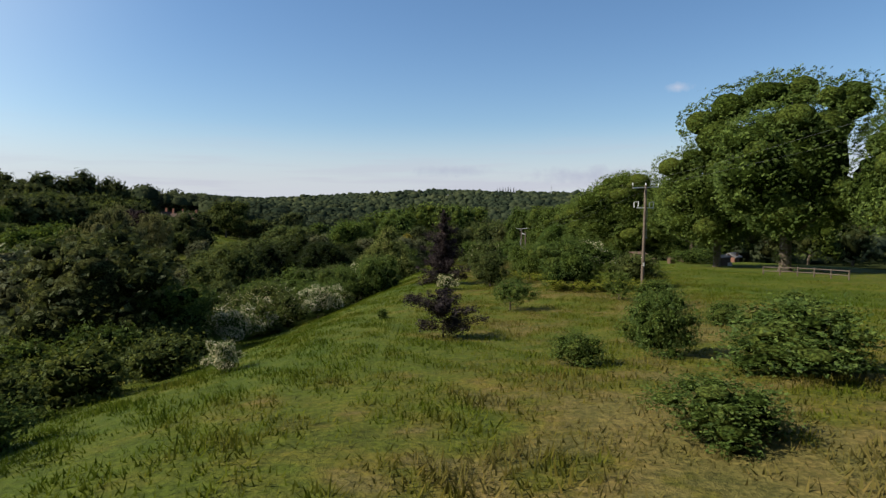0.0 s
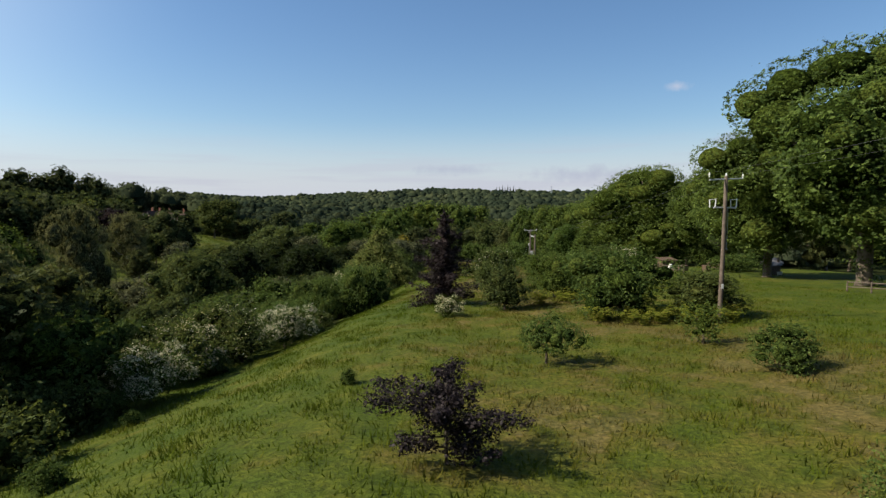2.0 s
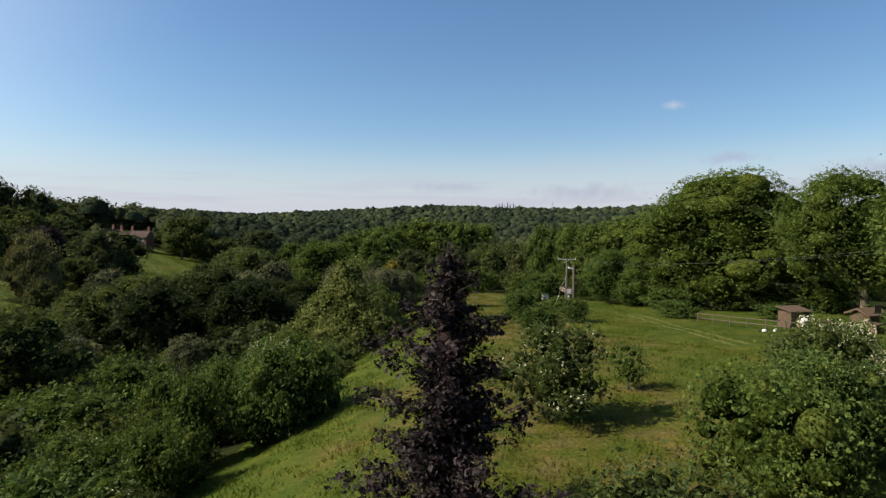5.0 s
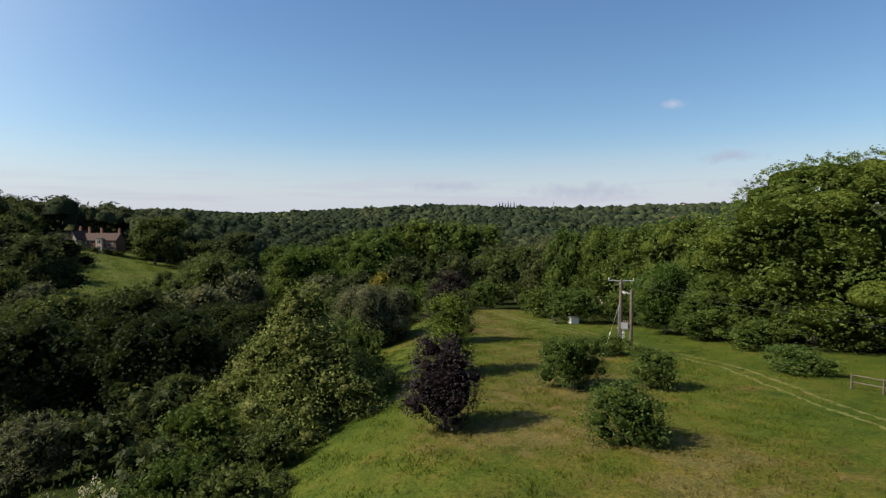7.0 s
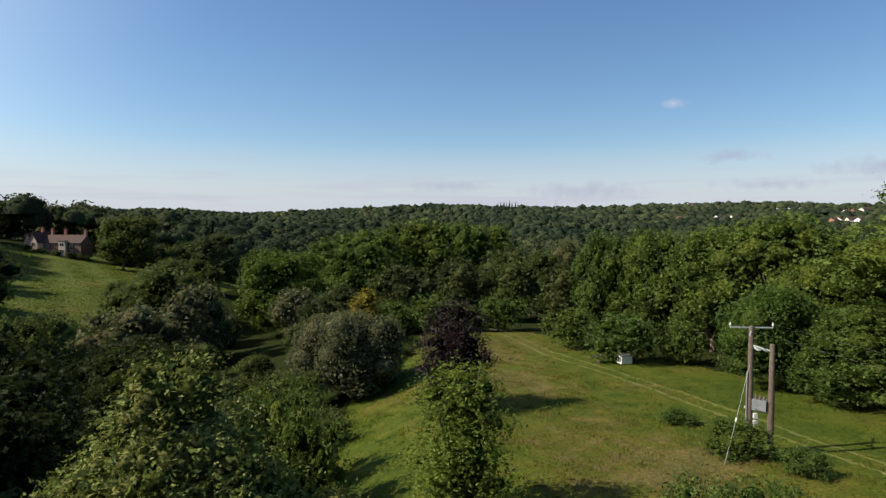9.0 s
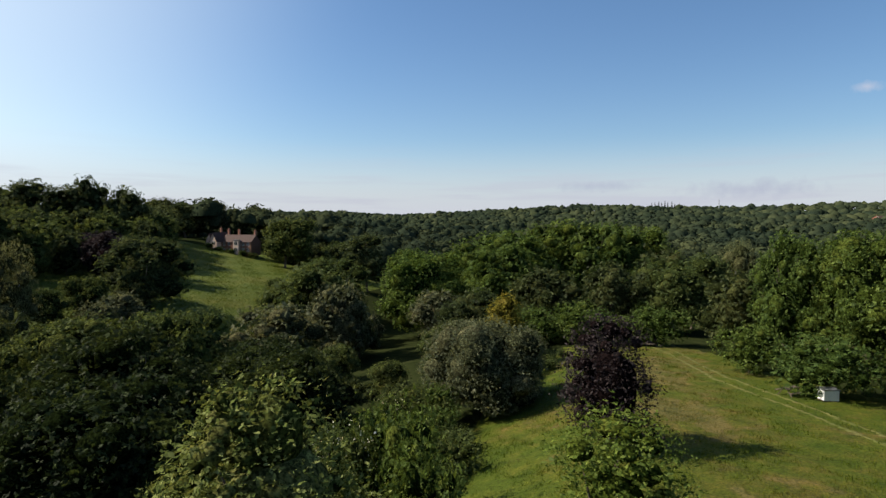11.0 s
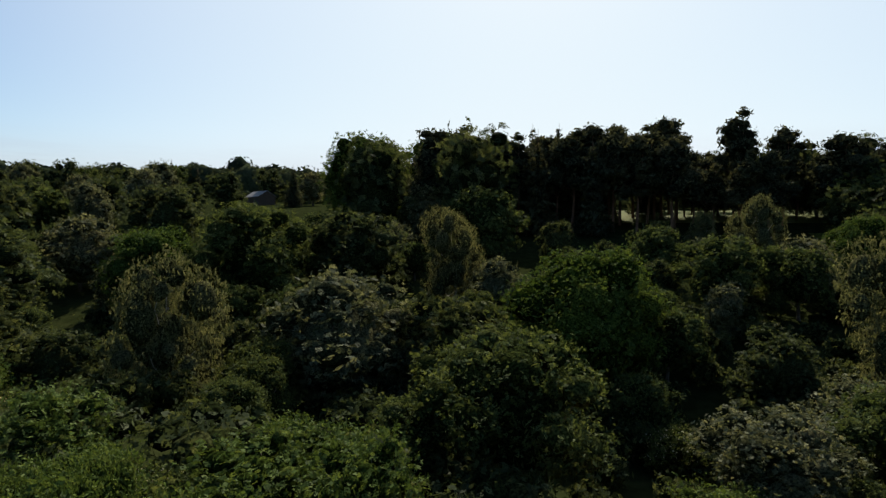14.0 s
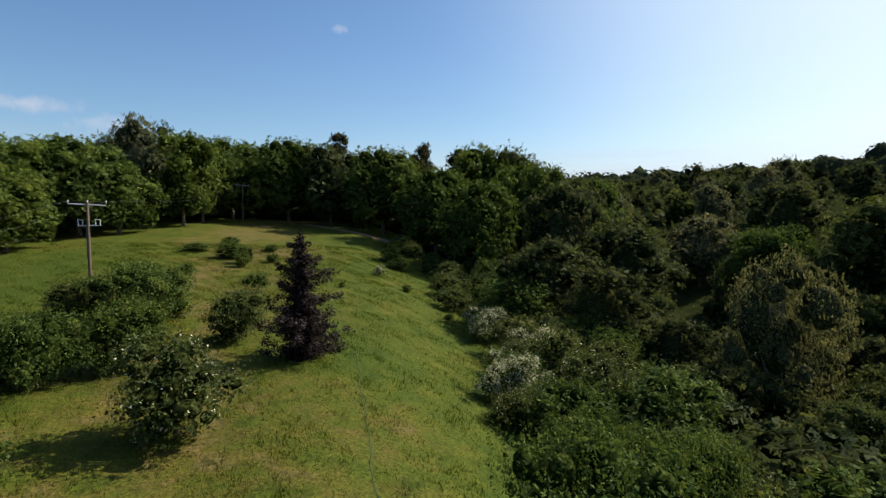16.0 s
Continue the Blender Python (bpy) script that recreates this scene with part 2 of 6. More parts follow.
BARK = surface("bark", [(0.05, 0.038, 0.027), (0.11, 0.088, 0.065), (0.16, 0.14, 0.11)], 3.0, 0.9, 0.8)
PINE_BARK = surface("pine_bark", [(0.09, 0.05, 0.03), (0.17, 0.095, 0.055)], 2.0, 0.9, 0.8)
BIRCH_BARK = surface("birch_bark", [(0.2, 0.18, 0.15), (0.45, 0.42, 0.37)], 4.0, 0.8, 0.4)
POLE_WOOD = surface("weathered_pole", [(0.075, 0.057, 0.043), (0.14, 0.112, 0.088)], 5.0, 0.85, 0.4)
STEEL = surface("galvanised_steel", [(0.42, 0.44, 0.45), (0.56, 0.57, 0.58)], 8.0, 0.5, 0.1, metal=0.6)
GREY_PAINT = surface("grey_paint", [(0.13, 0.14, 0.15), (0.20, 0.21, 0.22)], 4.0, 0.5, 0.1)
CERAMIC = surface("white_ceramic", [(0.6, 0.6, 0.58), (0.72, 0.72, 0.70)], 4.0, 0.25, 0.0)
# ---------------------------------------------------------------- the lie of the land
def soft(v, at, values, d):
    """A rounded polyline through (at, values)."""
    return sum(w * np.interp(v + k * d, at, values) for k, w in ((-1, 0.17), (-0.5, 0.2), (0, 0.26), (0.5, 0.2), (1, 0.17)))


def height(x, y):
    x, y = np.asarray(x, float), np.asarray(y, float)
    crest = soft(y, [-400, -120, -60, -25, 15, 35, 60, 80, 120, 165, 205, 300, 500, 900, 1600, 1800, 2400],
                 [18, 11, 9.5, 7.3, 2.9, 0.9, -0.4, -1.4, -3.9, -7.6, -11.2, -22, -30, -8, 42, 40, -60], 14)
    floor = soft(y, [-400, -160, -60, 20, 90, 200, 340, 600, 900, 1600, 1800, 2400],
                 [14, 6, -1, -9, -15, -18, -22, -28, -8, 42, 40, -60], 25)
    west = soft(y, [-400, -150, 0, 60, 160, 240, 320, 450, 700, 1600, 1800, 2400],
                [24, 19, 11, 9, 9.5, 5.5, 2, -5, -8, 42, 40, -60], 30)
    # across: 0 on the crest, 1 on the valley floor, then up the western slope
    edge = soft(y, [0, 50, 82, 125, 200], [-2.0, -2.0, 1.0, 3.0, 3.0], 10)
    down = 1 - np.cos(np.clip((edge - x) / 62.0, 0, 1) * math.pi)
    z = crest + (floor - crest) * down / 2
    # the shoulder below the meadow's edge is steeper
    u = np.clip(edge - x, 0, 40)
    z = z - 2.6 * np.exp(-((u - 15) / 9.0) ** 2) * np.interp(y, [-10, 30, 80, 150, 200], [0, 0.8, 1.3, 1.0, 0])
    up = soft(-x, [58, 92, 125, 150, 174], [0.0, 0.37, 0.56, 0.8, 1.0], 9)
    z = z + (west - floor) * up
    z = z + np.clip(-x - 158, 0, 700) * 0.045 * np.interp(y, [100, 400], [1, 0.12])
    # east: a gentle rise, then gardens that fall away
    e = np.clip(x - 4, 0, 18)
    z = z + 0.05 * e * np.interp(y, [20, 60, 100, 150], [1, 1, 0.6, 0.2])
    z = z - np.clip(x - 60, 0, 120) * 0.045
    # far hills
    r = np.hypot(x, y - 100)
    far = np.clip((r - 500) / 900, 0, 1)
    roll = np.sin(x / 310 + 1.2) * np.cos(y / 420 + 0.4) * 9 + np.sin(x / 130 + y / 190) * 4
    z = z + far * roll
    # the far ridge falls towards the west
    z = z - 26 * np.clip((100 - x) / 600, 0, 1) * np.clip((y - 450) / 500, 0, 1)
    z = z + 0.10 * np.sin(x / 5.1 + 0.6) * np.sin(y / 6.7) + 0.05 * np.sin(x / 2.3 + y / 2.9)
    return z


def ground_z(x, y):
    return float(height(x, y))


def polar(x, y, x0=-0.6, y0=102.0):
    return np.hypot(x - x0, y - y0), np.degrees(np.arctan2(x0 - x, y - y0))


def in_pasture(x, y):
    """The two open pastures across the valley."""
    d, a = polar(x, y)
    return ((a > 54.5) & (a < 64.5) & (d > 78) & (d < 128 + (a - 55) * 0.8)) | ((a > 31.0) & (a < 40.5) & (d > 122) & (d < 262))


def in_sight(x, y, h):
    """The gap between the valley trees that leaves the pasture below the house open."""
    d, a = polar(x, y, -0.4, 84.5)
    d2, a2 = polar(x, y)
    return (a > 28.0) & (a < 35.5) & (d > 60) & (d < 180) or (a2 > 53.5) & (a2 < 66.0) & (d2 > 38) & (d2 < 80) & (h > 6.5)
# ---------------------------------------------------------------- mesh tools
def mesh_np(name, verts, quads=None, tris=None, mats=(), quad_mat=None, tri_mat=None, smooth=False):
    """A mesh from arrays of vertices, four-sided and three-sided faces."""
    quads = np.zeros((0, 4), int) if quads is None else np.asarray(quads, int).reshape(-1, 4)
    tris = np.zeros((0, 3), int) if tris is None else np.asarray(tris, int).reshape(-1, 3)
    me = bpy.data.meshes.new(name)
    me.vertices.add(len(verts))
    me.vertices.foreach_set("co", np.asarray(verts, np.float32).ravel())
    loops = np.concatenate([quads.ravel(), tris.ravel()]).astype(np.int32)
    me.loops.add(len(loops))
    me.loops.foreach_set("vertex_index", loops)
    nq, nt_ = len(quads), len(tris)
    me.polygons.add(nq + nt_)
    starts = np.concatenate([np.arange(nq) * 4, nq * 4 + np.arange(nt_) * 3]).astype(np.int32)
    me.polygons.foreach_set("loop_start", starts)
    mi = np.zeros(nq + nt_, np.int32)
    if quad_mat is not None:
        mi[:nq] = quad_mat
    if tri_mat is not None:
        mi[nq:] = tri_mat
    for m in mats:
        me.materials.append(m)
    me.polygons.foreach_set("material_index", mi)
    me.polygons.foreach_set("use_smooth", np.full(nq + nt_, bool(smooth)))
    me.update(calc_edges=True)
    return me


class Shape:
    """Gathers vertices and faces of one mesh."""

    def __init__(self):
        self.v, self.q, self.t, self.qm, self.tm, self.n = [], [], [], [], [], 0

    def add(self, verts, quads=None, tris=None, mat=0):
        verts = np.asarray(verts, float).reshape(-1, 3)
        for faces, keep, mk, k in ((quads, self.q, self.qm, 4), (tris, self.t, self.tm, 3)):
            if faces is not None and len(faces):
                f = np.asarray(faces, int).reshape(-1, k)
                keep.append(f + self.n)
                mk.append(np.full(len(f), mat))
        self.v.append(verts)
        self.n += len(verts)
        return self

    def mesh(self, name, mats, smooth=False):
        cat = lambda a, k: np.concatenate(a) if a else np.zeros((0, k), int)
        one = lambda a: np.concatenate(a) if a else None
        return mesh_np(name, np.concatenate(self.v), cat(self.q, 4), cat(self.t, 3), mats, one(self.qm), one(self.tm), smooth)

    def tube(self, pts, radii, seg=7, mat=0, cap=True):
        pts = np.asarray(pts, float)
        rings = []
        for i, p in enumerate(pts):
            d = pts[min(i + 1, len(pts) - 1)] - pts[max(i - 1, 0)]
            d = d / (np.linalg.norm(d) + 1e-9)
            a = np.cross(d, (0.31, 0.95, 0.1) if abs(d[1]) < 0.9 else (1, 0, 0))
            a /= np.linalg.norm(a)
            b = np.cross(d, a)
            th = np.arange(seg) * 2 * math.pi / seg
            rings.append(p + radii[i] * (np.cos(th)[:, None] * a + np.sin(th)[:, None] * b))
        v = np.concatenate(rings)
        q = []
        for i in range(len(pts) - 1):
            for k in range(seg):
                q.append((i * seg + k, i * seg + (k + 1) % seg, (i + 1) * seg + (k + 1) % seg, (i + 1) * seg + k))
        t = []
        if cap:
            v = np.concatenate([v, pts[:1], pts[-1:]])
            e = len(v) - 1
            o = (len(pts) - 1) * seg
            for k in range(seg):
                t.append((e, o + k, o + (k + 1) % seg))
                t.append((e - 1, (k + 1) % seg, k))
        return self.add(v, q, t, mat)

    def box(self, lo, hi, mat=0, turn=None):
        (x0, y0, z0), (x1, y1, z1) = lo, hi
        v = np.array([(x, y, z) for z in (z0, z1) for x, y in ((x0, y0), (x1, y0), (x1, y1), (x0, y1))], float)
        if turn is not None:
            v = v @ np.array(turn).T
        return self.add(v, [(3, 2, 1, 0), (4, 5, 6, 7), (0, 1, 5, 4), (1, 2, 6, 5), (2, 3, 7, 6), (3, 0, 4, 7)], None, mat)


def part(name, shape, mats, parent, label="", smooth=False):
    """One mesh object under a thing or part."""
    me = shape if isinstance(shape, bpy.types.Mesh) else shape.mesh(name, mats if isinstance(mats, (list, tuple)) else [mats], smooth)
    ob = new(name, me)
    ob.parent = parent
    if label:
        ob["label"] = label
    return ob


def thing(name, label, category, m=None, group="", kind=""):
    e = new(name)
    e.empty_display_size = 0.2
    if m is not None:
        e.matrix_world = m
    return tagged(e, label, category, group, kind)


def icosphere(level):
    bm = bmesh.new()
    bmesh.ops.create_icosphere(bm, subdivisions=level, radius=1)
    v = np.array([p.co[:] for p in bm.verts])
    f = np.array([[p.index for p in q.verts] for q in bm.faces])
    bm.free()
    return v, f


ICO1, ICO2 = icosphere(1), icosphere(2)


def wobble(v, seed, amount, freq):
    """Uneven outline for unit directions."""
    s = seed * 1.7
    n = np.sin(v[:, 0] * freq + s) * np.cos(v[:, 1] * freq * 1.1 - s * 0.7) + 0.6 * np.sin(v[:, 2] * freq * 1.9 + s * 1.3 + v[:, 0] * freq)
    return v * (1 + amount * n)[:, None]


def leaves(rng, lobes, count, size, up=0.25, spread=0.55, shell=(0.78, 1.06), low=-0.55, slim=0.62, heart=None, pull=1.1):
    """Leaf-shaped quads over the skins of ellipsoid lobes (centre, radii): vertices, faces."""
    c = np.array([l[0] for l in lobes], float)
    r = np.array([l[1] for l in lobes], float)
    area = (r[:, 0] * r[:, 1] + r[:, 0] * r[:, 2] + r[:, 1] * r[:, 2])
    k = rng.choice(len(lobes), count, p=area / area.sum())
    d = rng.normal(size=(count, 3))
    d /= np.linalg.norm(d, axis=1)[:, None]
    d[:, 2] = np.where(d[:, 2] < low, -d[:, 2], d[:, 2])
    p = c[k] + d * r[k] * rng.uniform(*shell, count)[:, None]
    n = d / r[k]
    n /= np.linalg.norm(n, axis=1)[:, None]
    if heart is not None:
        way = p - np.array(heart)
        n = n + pull * way / (np.linalg.norm(way, axis=1)[:, None] + 1e-6)
        n /= np.linalg.norm(n, axis=1)[:, None]
    n = n + rng.normal(size=(count, 3)) * spread + (0, 0, up)
    n /= np.linalg.norm(n, axis=1)[:, None]
    a = np.cross(n, rng.normal(size=(count, 3)))
    a /= np.linalg.norm(a, axis=1)[:, None]
    b = np.cross(n, a)
    s = (size * rng.uniform(0.6, 1.35, count))[:, None]
    v = np.stack([p - a * s, p - b * s * slim + n * s * 0.15, p + a * s, p + b * s * slim + n * s * 0.15], 1).reshape(-1, 3)
    return v, np.arange(count * 4).reshape(-1, 4)


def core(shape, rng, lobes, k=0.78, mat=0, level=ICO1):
    """The inside of a crown, in a material with shade mottled into its colour."""
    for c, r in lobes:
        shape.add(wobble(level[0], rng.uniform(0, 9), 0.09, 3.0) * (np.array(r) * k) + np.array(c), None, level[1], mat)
# ---------------------------------------------------------------- trees: each builder makes trunk and crown meshes for a tree of unit-free true size
def bumps(p, wave, seed):
    """A smooth uneven field between about -1 and 1, with lumps of about that wavelength."""
    k = 2 * math.pi / wave
    x, y, z = p[:, 0] * k, p[:, 1] * k, p[:, 2] * k
    n = np.sin(x + 1.3 * np.sin(y * 0.7 + seed) + seed) * np.sin(y * 1.1 + 1.1 * np.sin(z * 0.8 + seed * 2.1)) + np.sin(z * 1.2 + 1.2 * np.sin(x * 0.9 + seed * 1.7) + seed * 0.6) * np.sin(x * 0.8 - y * 0.7 + seed)
    return n * 0.6 + 0.35 * np.sin(x * 2.3 + y * 1.9 + seed) * np.sin(z * 2.1 - y * 1.7 + seed * 3.1)


def inside_other(p, k, c, r, limit=0.94):
    """Which points of lobe k lie inside another lobe."""
    buried = np.zeros(len(p), bool)
    for j in range(len(c)):
        q = (p - c[j]) / r[j]
        buried |= ((q * q).sum(1) < limit * limit) & (k != j)
    return buried


def skin(rng, lobes, dense, size, amp, wave, up=0.15, spread=0.4, low=-0.95, slim=0.62, heart=None, pull=0.8, gaps=0.3):
    """Leaf sprays over the outer skin that a heap of lobes has in common, lumpy, with fewer sprays in the hollows."""
    c = np.array([l[0] for l in lobes], float)
    r = np.array([l[1] for l in lobes], float)
    area = 4 * math.pi * (r[:, 0] * r[:, 1] + r[:, 0] * r[:, 2] + r[:, 1] * r[:, 2]) / 3
    count = int(dense * area.sum() / (size * size * 1.25))
    seed = rng.uniform(0, 9)
    k = rng.choice(len(lobes), count, p=area / area.sum())
    d = rng.normal(size=(count, 3))
    d /= np.linalg.norm(d, axis=1)[:, None]
    p = c[k] + d * r[k]
    b = bumps(p, wave, seed)
    ok = ~inside_other(p, k, c, r) & (d[:, 2] > low) & (rng.uniform(size=count) < gaps + (1 - gaps) * np.clip(b * 1.1 + 0.5, 0, 1))
    p, d, k, b = p[ok], d[ok], k[ok], b[ok]
    n = d / r[k]
    n /= np.linalg.norm(n, axis=1)[:, None]
    e = wave * 0.08
    grad = np.stack([bumps(p + np.array(o) * e, wave, seed) - b for o in ((1, 0, 0), (0, 1, 0), (0, 0, 1))], -1) / e
    slope = amp * (grad - (grad * n).sum(1)[:, None] * n)
    m = len(p)
    p = p + n * (amp * b + rng.normal(size=m) * size * 0.35)[:, None]
    if heart is not None:
        way = p - np.array(heart)
        n = n + pull * way / (np.linalg.norm(way, axis=1)[:, None] + 1e-6)
        n /= np.linalg.norm(n, axis=1)[:, None]
    n = n - 0.8 * slope + rng.normal(size=(m, 3)) * spread + (0, 0, up)
    n /= np.linalg.norm(n, axis=1)[:, None]
    a = np.cross(n, rng.normal(size=(m, 3)))
    a /= np.linalg.norm(a, axis=1)[:, None]
    w = np.cross(n, a)
    s = (size * rng.uniform(0.6, 1.4, m))[:, None]
    v = np.stack([p - a * s, p - w * s * slim + n * s * 0.12, p + a * s, p + w * s * slim + n * s * 0.12], 1).reshape(-1, 3)
    return v, np.arange(m * 4).reshape(-1, 4)


def crown_lobes(rng, w, h, base, n, rel=(0.28, 0.42), taper=0.0, squash=0.9, uneven=0.1):
    """Overlapping lobes that together make one uneven dome (or a cone, taper 1) of width w from height base to h."""
    lobes = []
    mid, half = base + (h - base) * (0.5 - 0.06 * taper), (h - base) / 2
    lean = rng.normal(size=2) * w * 0.04
    for i in range(n):
        zz = 0.95 - 1.6 * (i + 0.5) / n
        a = i * 2.39996 + rng.uniform(-0.6, 0.6)
        ring = math.sqrt(max(0.0, 1 - abs(zz) ** 2.3))
        if taper:
            t = (0.95 - zz) / 1.6
            cone = (0.03 + 0.97 * t ** 1.05) * min(1.0, 1.25 - 0.3 * t)
            ring = ring * (1 - taper) + cone * taper
        lr = w / 2 * rng.uniform(*rel) * (1 - 0.5 * taper * (1 + zz) / 2)
        out = max(0.0, ring * w / 2 * (1 + rng.uniform(-uneven * 1.6, uneven)) - lr * 0.72)
        z = mid + zz * half * (1 + rng.uniform(-uneven, uneven) * 0.6)
        top = h - lr * squash * (0.85 + rng.uniform(0, uneven * 3))
        lobes.append(((math.cos(a) * out + lean[0] * (1 + zz), math.sin(a) * out + lean[1] * (1 + zz), max(base + lr * squash * 0.7, min(top, z))), (lr, lr, lr * squash * rng.uniform(0.85, 1.15))))
    if taper > 0.6:
        for k in (0.1, 0.28, 0.46, 0.64, 0.8):
            r = w * 0.39 * (1 - k)
            lobes.append(((0, 0, base + (h - base) * k), (r, r, half * 0.3)))
    else:
        lobes.append(((0, 0, mid - half * 0.08), (w * (0.37 - 0.15 * uneven), w * (0.37 - 0.15 * uneven), half * 0.78)))
    return lobes


def trunk_shape(rng, h, radius, lobes, limbs=6, fork=0.35, seg=8, mat=0):
    """Tapered, slightly bent trunk with limbs that reach into the lobes."""
    s = Shape()
    bend = rng.normal(size=2) * h * 0.018
    zs = np.linspace(0, 1, 7)
    pts = [(bend[0] * math.sin(z * 3), bend[1] * math.sin(z * 2.4), z * h * 0.86) for z in zs]
    radii = [radius * (1.45 if i == 0 else 1.08 if i == 1 and h > 6 else (1 - z) ** 0.8 * 0.95 + 0.06) for i, z in enumerate(zs)]
    pts.insert(1, (pts[0][0], pts[0][1], min(0.5, h * 0.06)))
    radii.insert(1, radius * 1.1)
    s.tube(pts, radii, seg, mat)
    order = rng.permutation(len(lobes) - 1)[:limbs]
    for k in order:
        c = np.array(lobes[k][0])
        z0 = min(c[2] * 0.8, h * rng.uniform(fork, fork + 0.3))
        p0 = np.array((bend[0] * math.sin(z0 / h / 0.86 * 3), bend[1] * math.sin(z0 / h / 0.86 * 2.4), z0))
        m1 = p0 + (c - p0) * 0.4 + (0, 0, -0.04 * h) + rng.normal(size=3) * h * 0.012
        m2 = p0 + (c - p0) * 0.75 + rng.normal(size=3) * h * 0.015
        r0 = radius * rng.uniform(0.32, 0.5)
        s.tube([p0, m1, m2, c], [r0, r0 * 0.75, r0 * 0.5, r0 * 0.2], 6, mat)
    return s


def broadleaf(rng, h, w, leaf, size, clear=0.1, lobes_n=14, bark=BARK, dense=1.3, taper=0.0, rel=(0.42, 0.6), blossom=0.0, second=None, trunk=None, inner=0.93, ivy=0, lump=None, rough=0.3, uneven=0.1, up=0.15, spread=0.52, sprigs=0.12, gaps=0.2):
    """A dome of overlapping lobes with a lumpy skin of leaf sprays, loose sprigs beyond it and the dense inside below it."""
    lobes = crown_lobes(rng, w, h, h * clear, lobes_n, rel, taper, uneven=uneven)
    lump = lump or max(0.5, w * 0.13)
    amp = lump * rough * 0.5
    s = Shape()
    mats = [leaf, INNER_SHADE[leaf.name]]
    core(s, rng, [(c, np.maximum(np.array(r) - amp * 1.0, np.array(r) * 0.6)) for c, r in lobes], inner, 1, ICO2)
    heart = (0, 0, h * (clear + (1 - clear) * 0.35))
    v, q = skin(rng, lobes, dense, size, amp, lump, up, spread, heart=heart, gaps=gaps)
    s.add(v, q, None, 0)
    loose = [(c, np.array(r) * 1.05 + amp) for c, r in lobes]
    v, q = skin(rng, loose, dense * sprigs, size * 0.9, amp * 1.5, lump, 0.4, 0.9, -0.3, 0.5, gaps=0.1)
    s.add(v, q, None, 0)
    if blossom:
        mats.append(second)
        v, q = skin(rng, [(c, np.array(r) + size * 0.4) for c, r in lobes if c[2] > h * 0.2], dense * blossom, size * 0.62, amp, lump * 1.3, 0.4, 0.6, -0.4, gaps=0.35 if blossom > 0.5 else 0.0)
        s.add(v, q, None, 2)
    if ivy:
        creeper = [((rng.normal() * 0.25, rng.normal() * 0.25, z), (0.75, 0.75, 0.8)) for z in np.arange(0.7, h * 0.3, 0.7) if rng.uniform() < ivy]
        v, q = leaves(rng, creeper, len(creeper) * 90, 0.16, 0.2, 0.5, (0.75, 1.05), -1)
        s.add(v, q, None, 0)
    t = trunk_shape(rng, h, trunk or max(0.05, h * 0.02), lobes, 4 if h < 7 or size > 0.3 else 9, clear + 0.05, 6 if size > 0.3 else 8)
    return t.mesh("trunk", [bark], True), s.mesh("crown", mats, True)


def layered(rng, h, w, leaf, size, dense=1.0, bottom=0.1, bark=BARK, sparse=0.0):
    """A young beech: long rising boughs, uneven in length, round one straight stem, leafy to the middle."""
    s, t = Shape(), Shape()
    t.tube([(0, 0, 0), (0.03, 0, h * 0.3), (-0.02, 0.03, h * 0.65), (0.02, 0, h)], [h * 0.018, h * 0.014, h * 0.009, 0.012], 7)
    n = int(16 + h * 6) if not sparse else 20
    lobes, inner = [], []
    for i in range(n):
        k = (i + rng.uniform(0, 1)) / n
        z = h * (bottom + (0.95 - bottom) * k)
        reach = w / 2 * (1 - k) ** (0.2 if sparse else 0.72) * (rng.uniform(0.45, 0.85) if rng.uniform() < 0.7 else rng.uniform(0.9, 1.25)) + 0.1 * h / 7
        a = i * 2.4 + rng.uniform(-0.6, 0.6)
        d = np.array((math.cos(a), math.sin(a), 0))
        rise = rng.uniform(0.1, 0.75) if k > 0.3 else rng.uniform(-0.05, 0.4)
        end = d * reach + (0, 0, z + reach * rise)
        midp = d * reach * 0.5 + (0, 0, z + reach * rise * 0.62)
        t.tube([(0, 0, z), midp, end], [0.035 * (1 - k) + 0.012, 0.022, 0.008], 5)
        for m in (0.3, 0.55, 0.8, 1.0):
            p = (np.array((0, 0, z)) * (1 - m * 2) + midp * m * 2) if m < 0.5 else midp * (2 - m * 2) + end * (m * 2 - 1)
            r = reach * rng.uniform(0.13, 0.26) * (1.25 - 0.5 * m) + 0.11
            lobes.append((p + rng.normal(size=3) * 0.08, (r, r, r * rng.uniform(0.6, 1.1))))
        inner.append(((0, 0, z), (reach * 0.42 + 0.08, reach * 0.42 + 0.08, h * 0.06)))
    lobes += [] if sparse else inner[::2]
    for m in () if sparse else (0.93, 0.97, 1.0):
        lobes.append(((rng.normal() * 0.05, rng.normal() * 0.05, h * m), (0.16, 0.16, 0.3)))
    area = sum(4 * math.pi * l[1][0] * l[1][2] for l in lobes) * 0.5
    count = int(dense * area / (size * size * 1.25))
    v, q = leaves(rng, lobes, count, size, 0.4, 0.8, (0.3, 1.1), -1)
    s.add(v, q, None, 0)
    if not sparse:
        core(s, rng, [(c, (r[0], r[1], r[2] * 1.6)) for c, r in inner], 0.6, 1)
    return t.mesh("trunk", [bark], True), s.mesh("crown", [leaf, INNER_SHADE[leaf.name]], True)


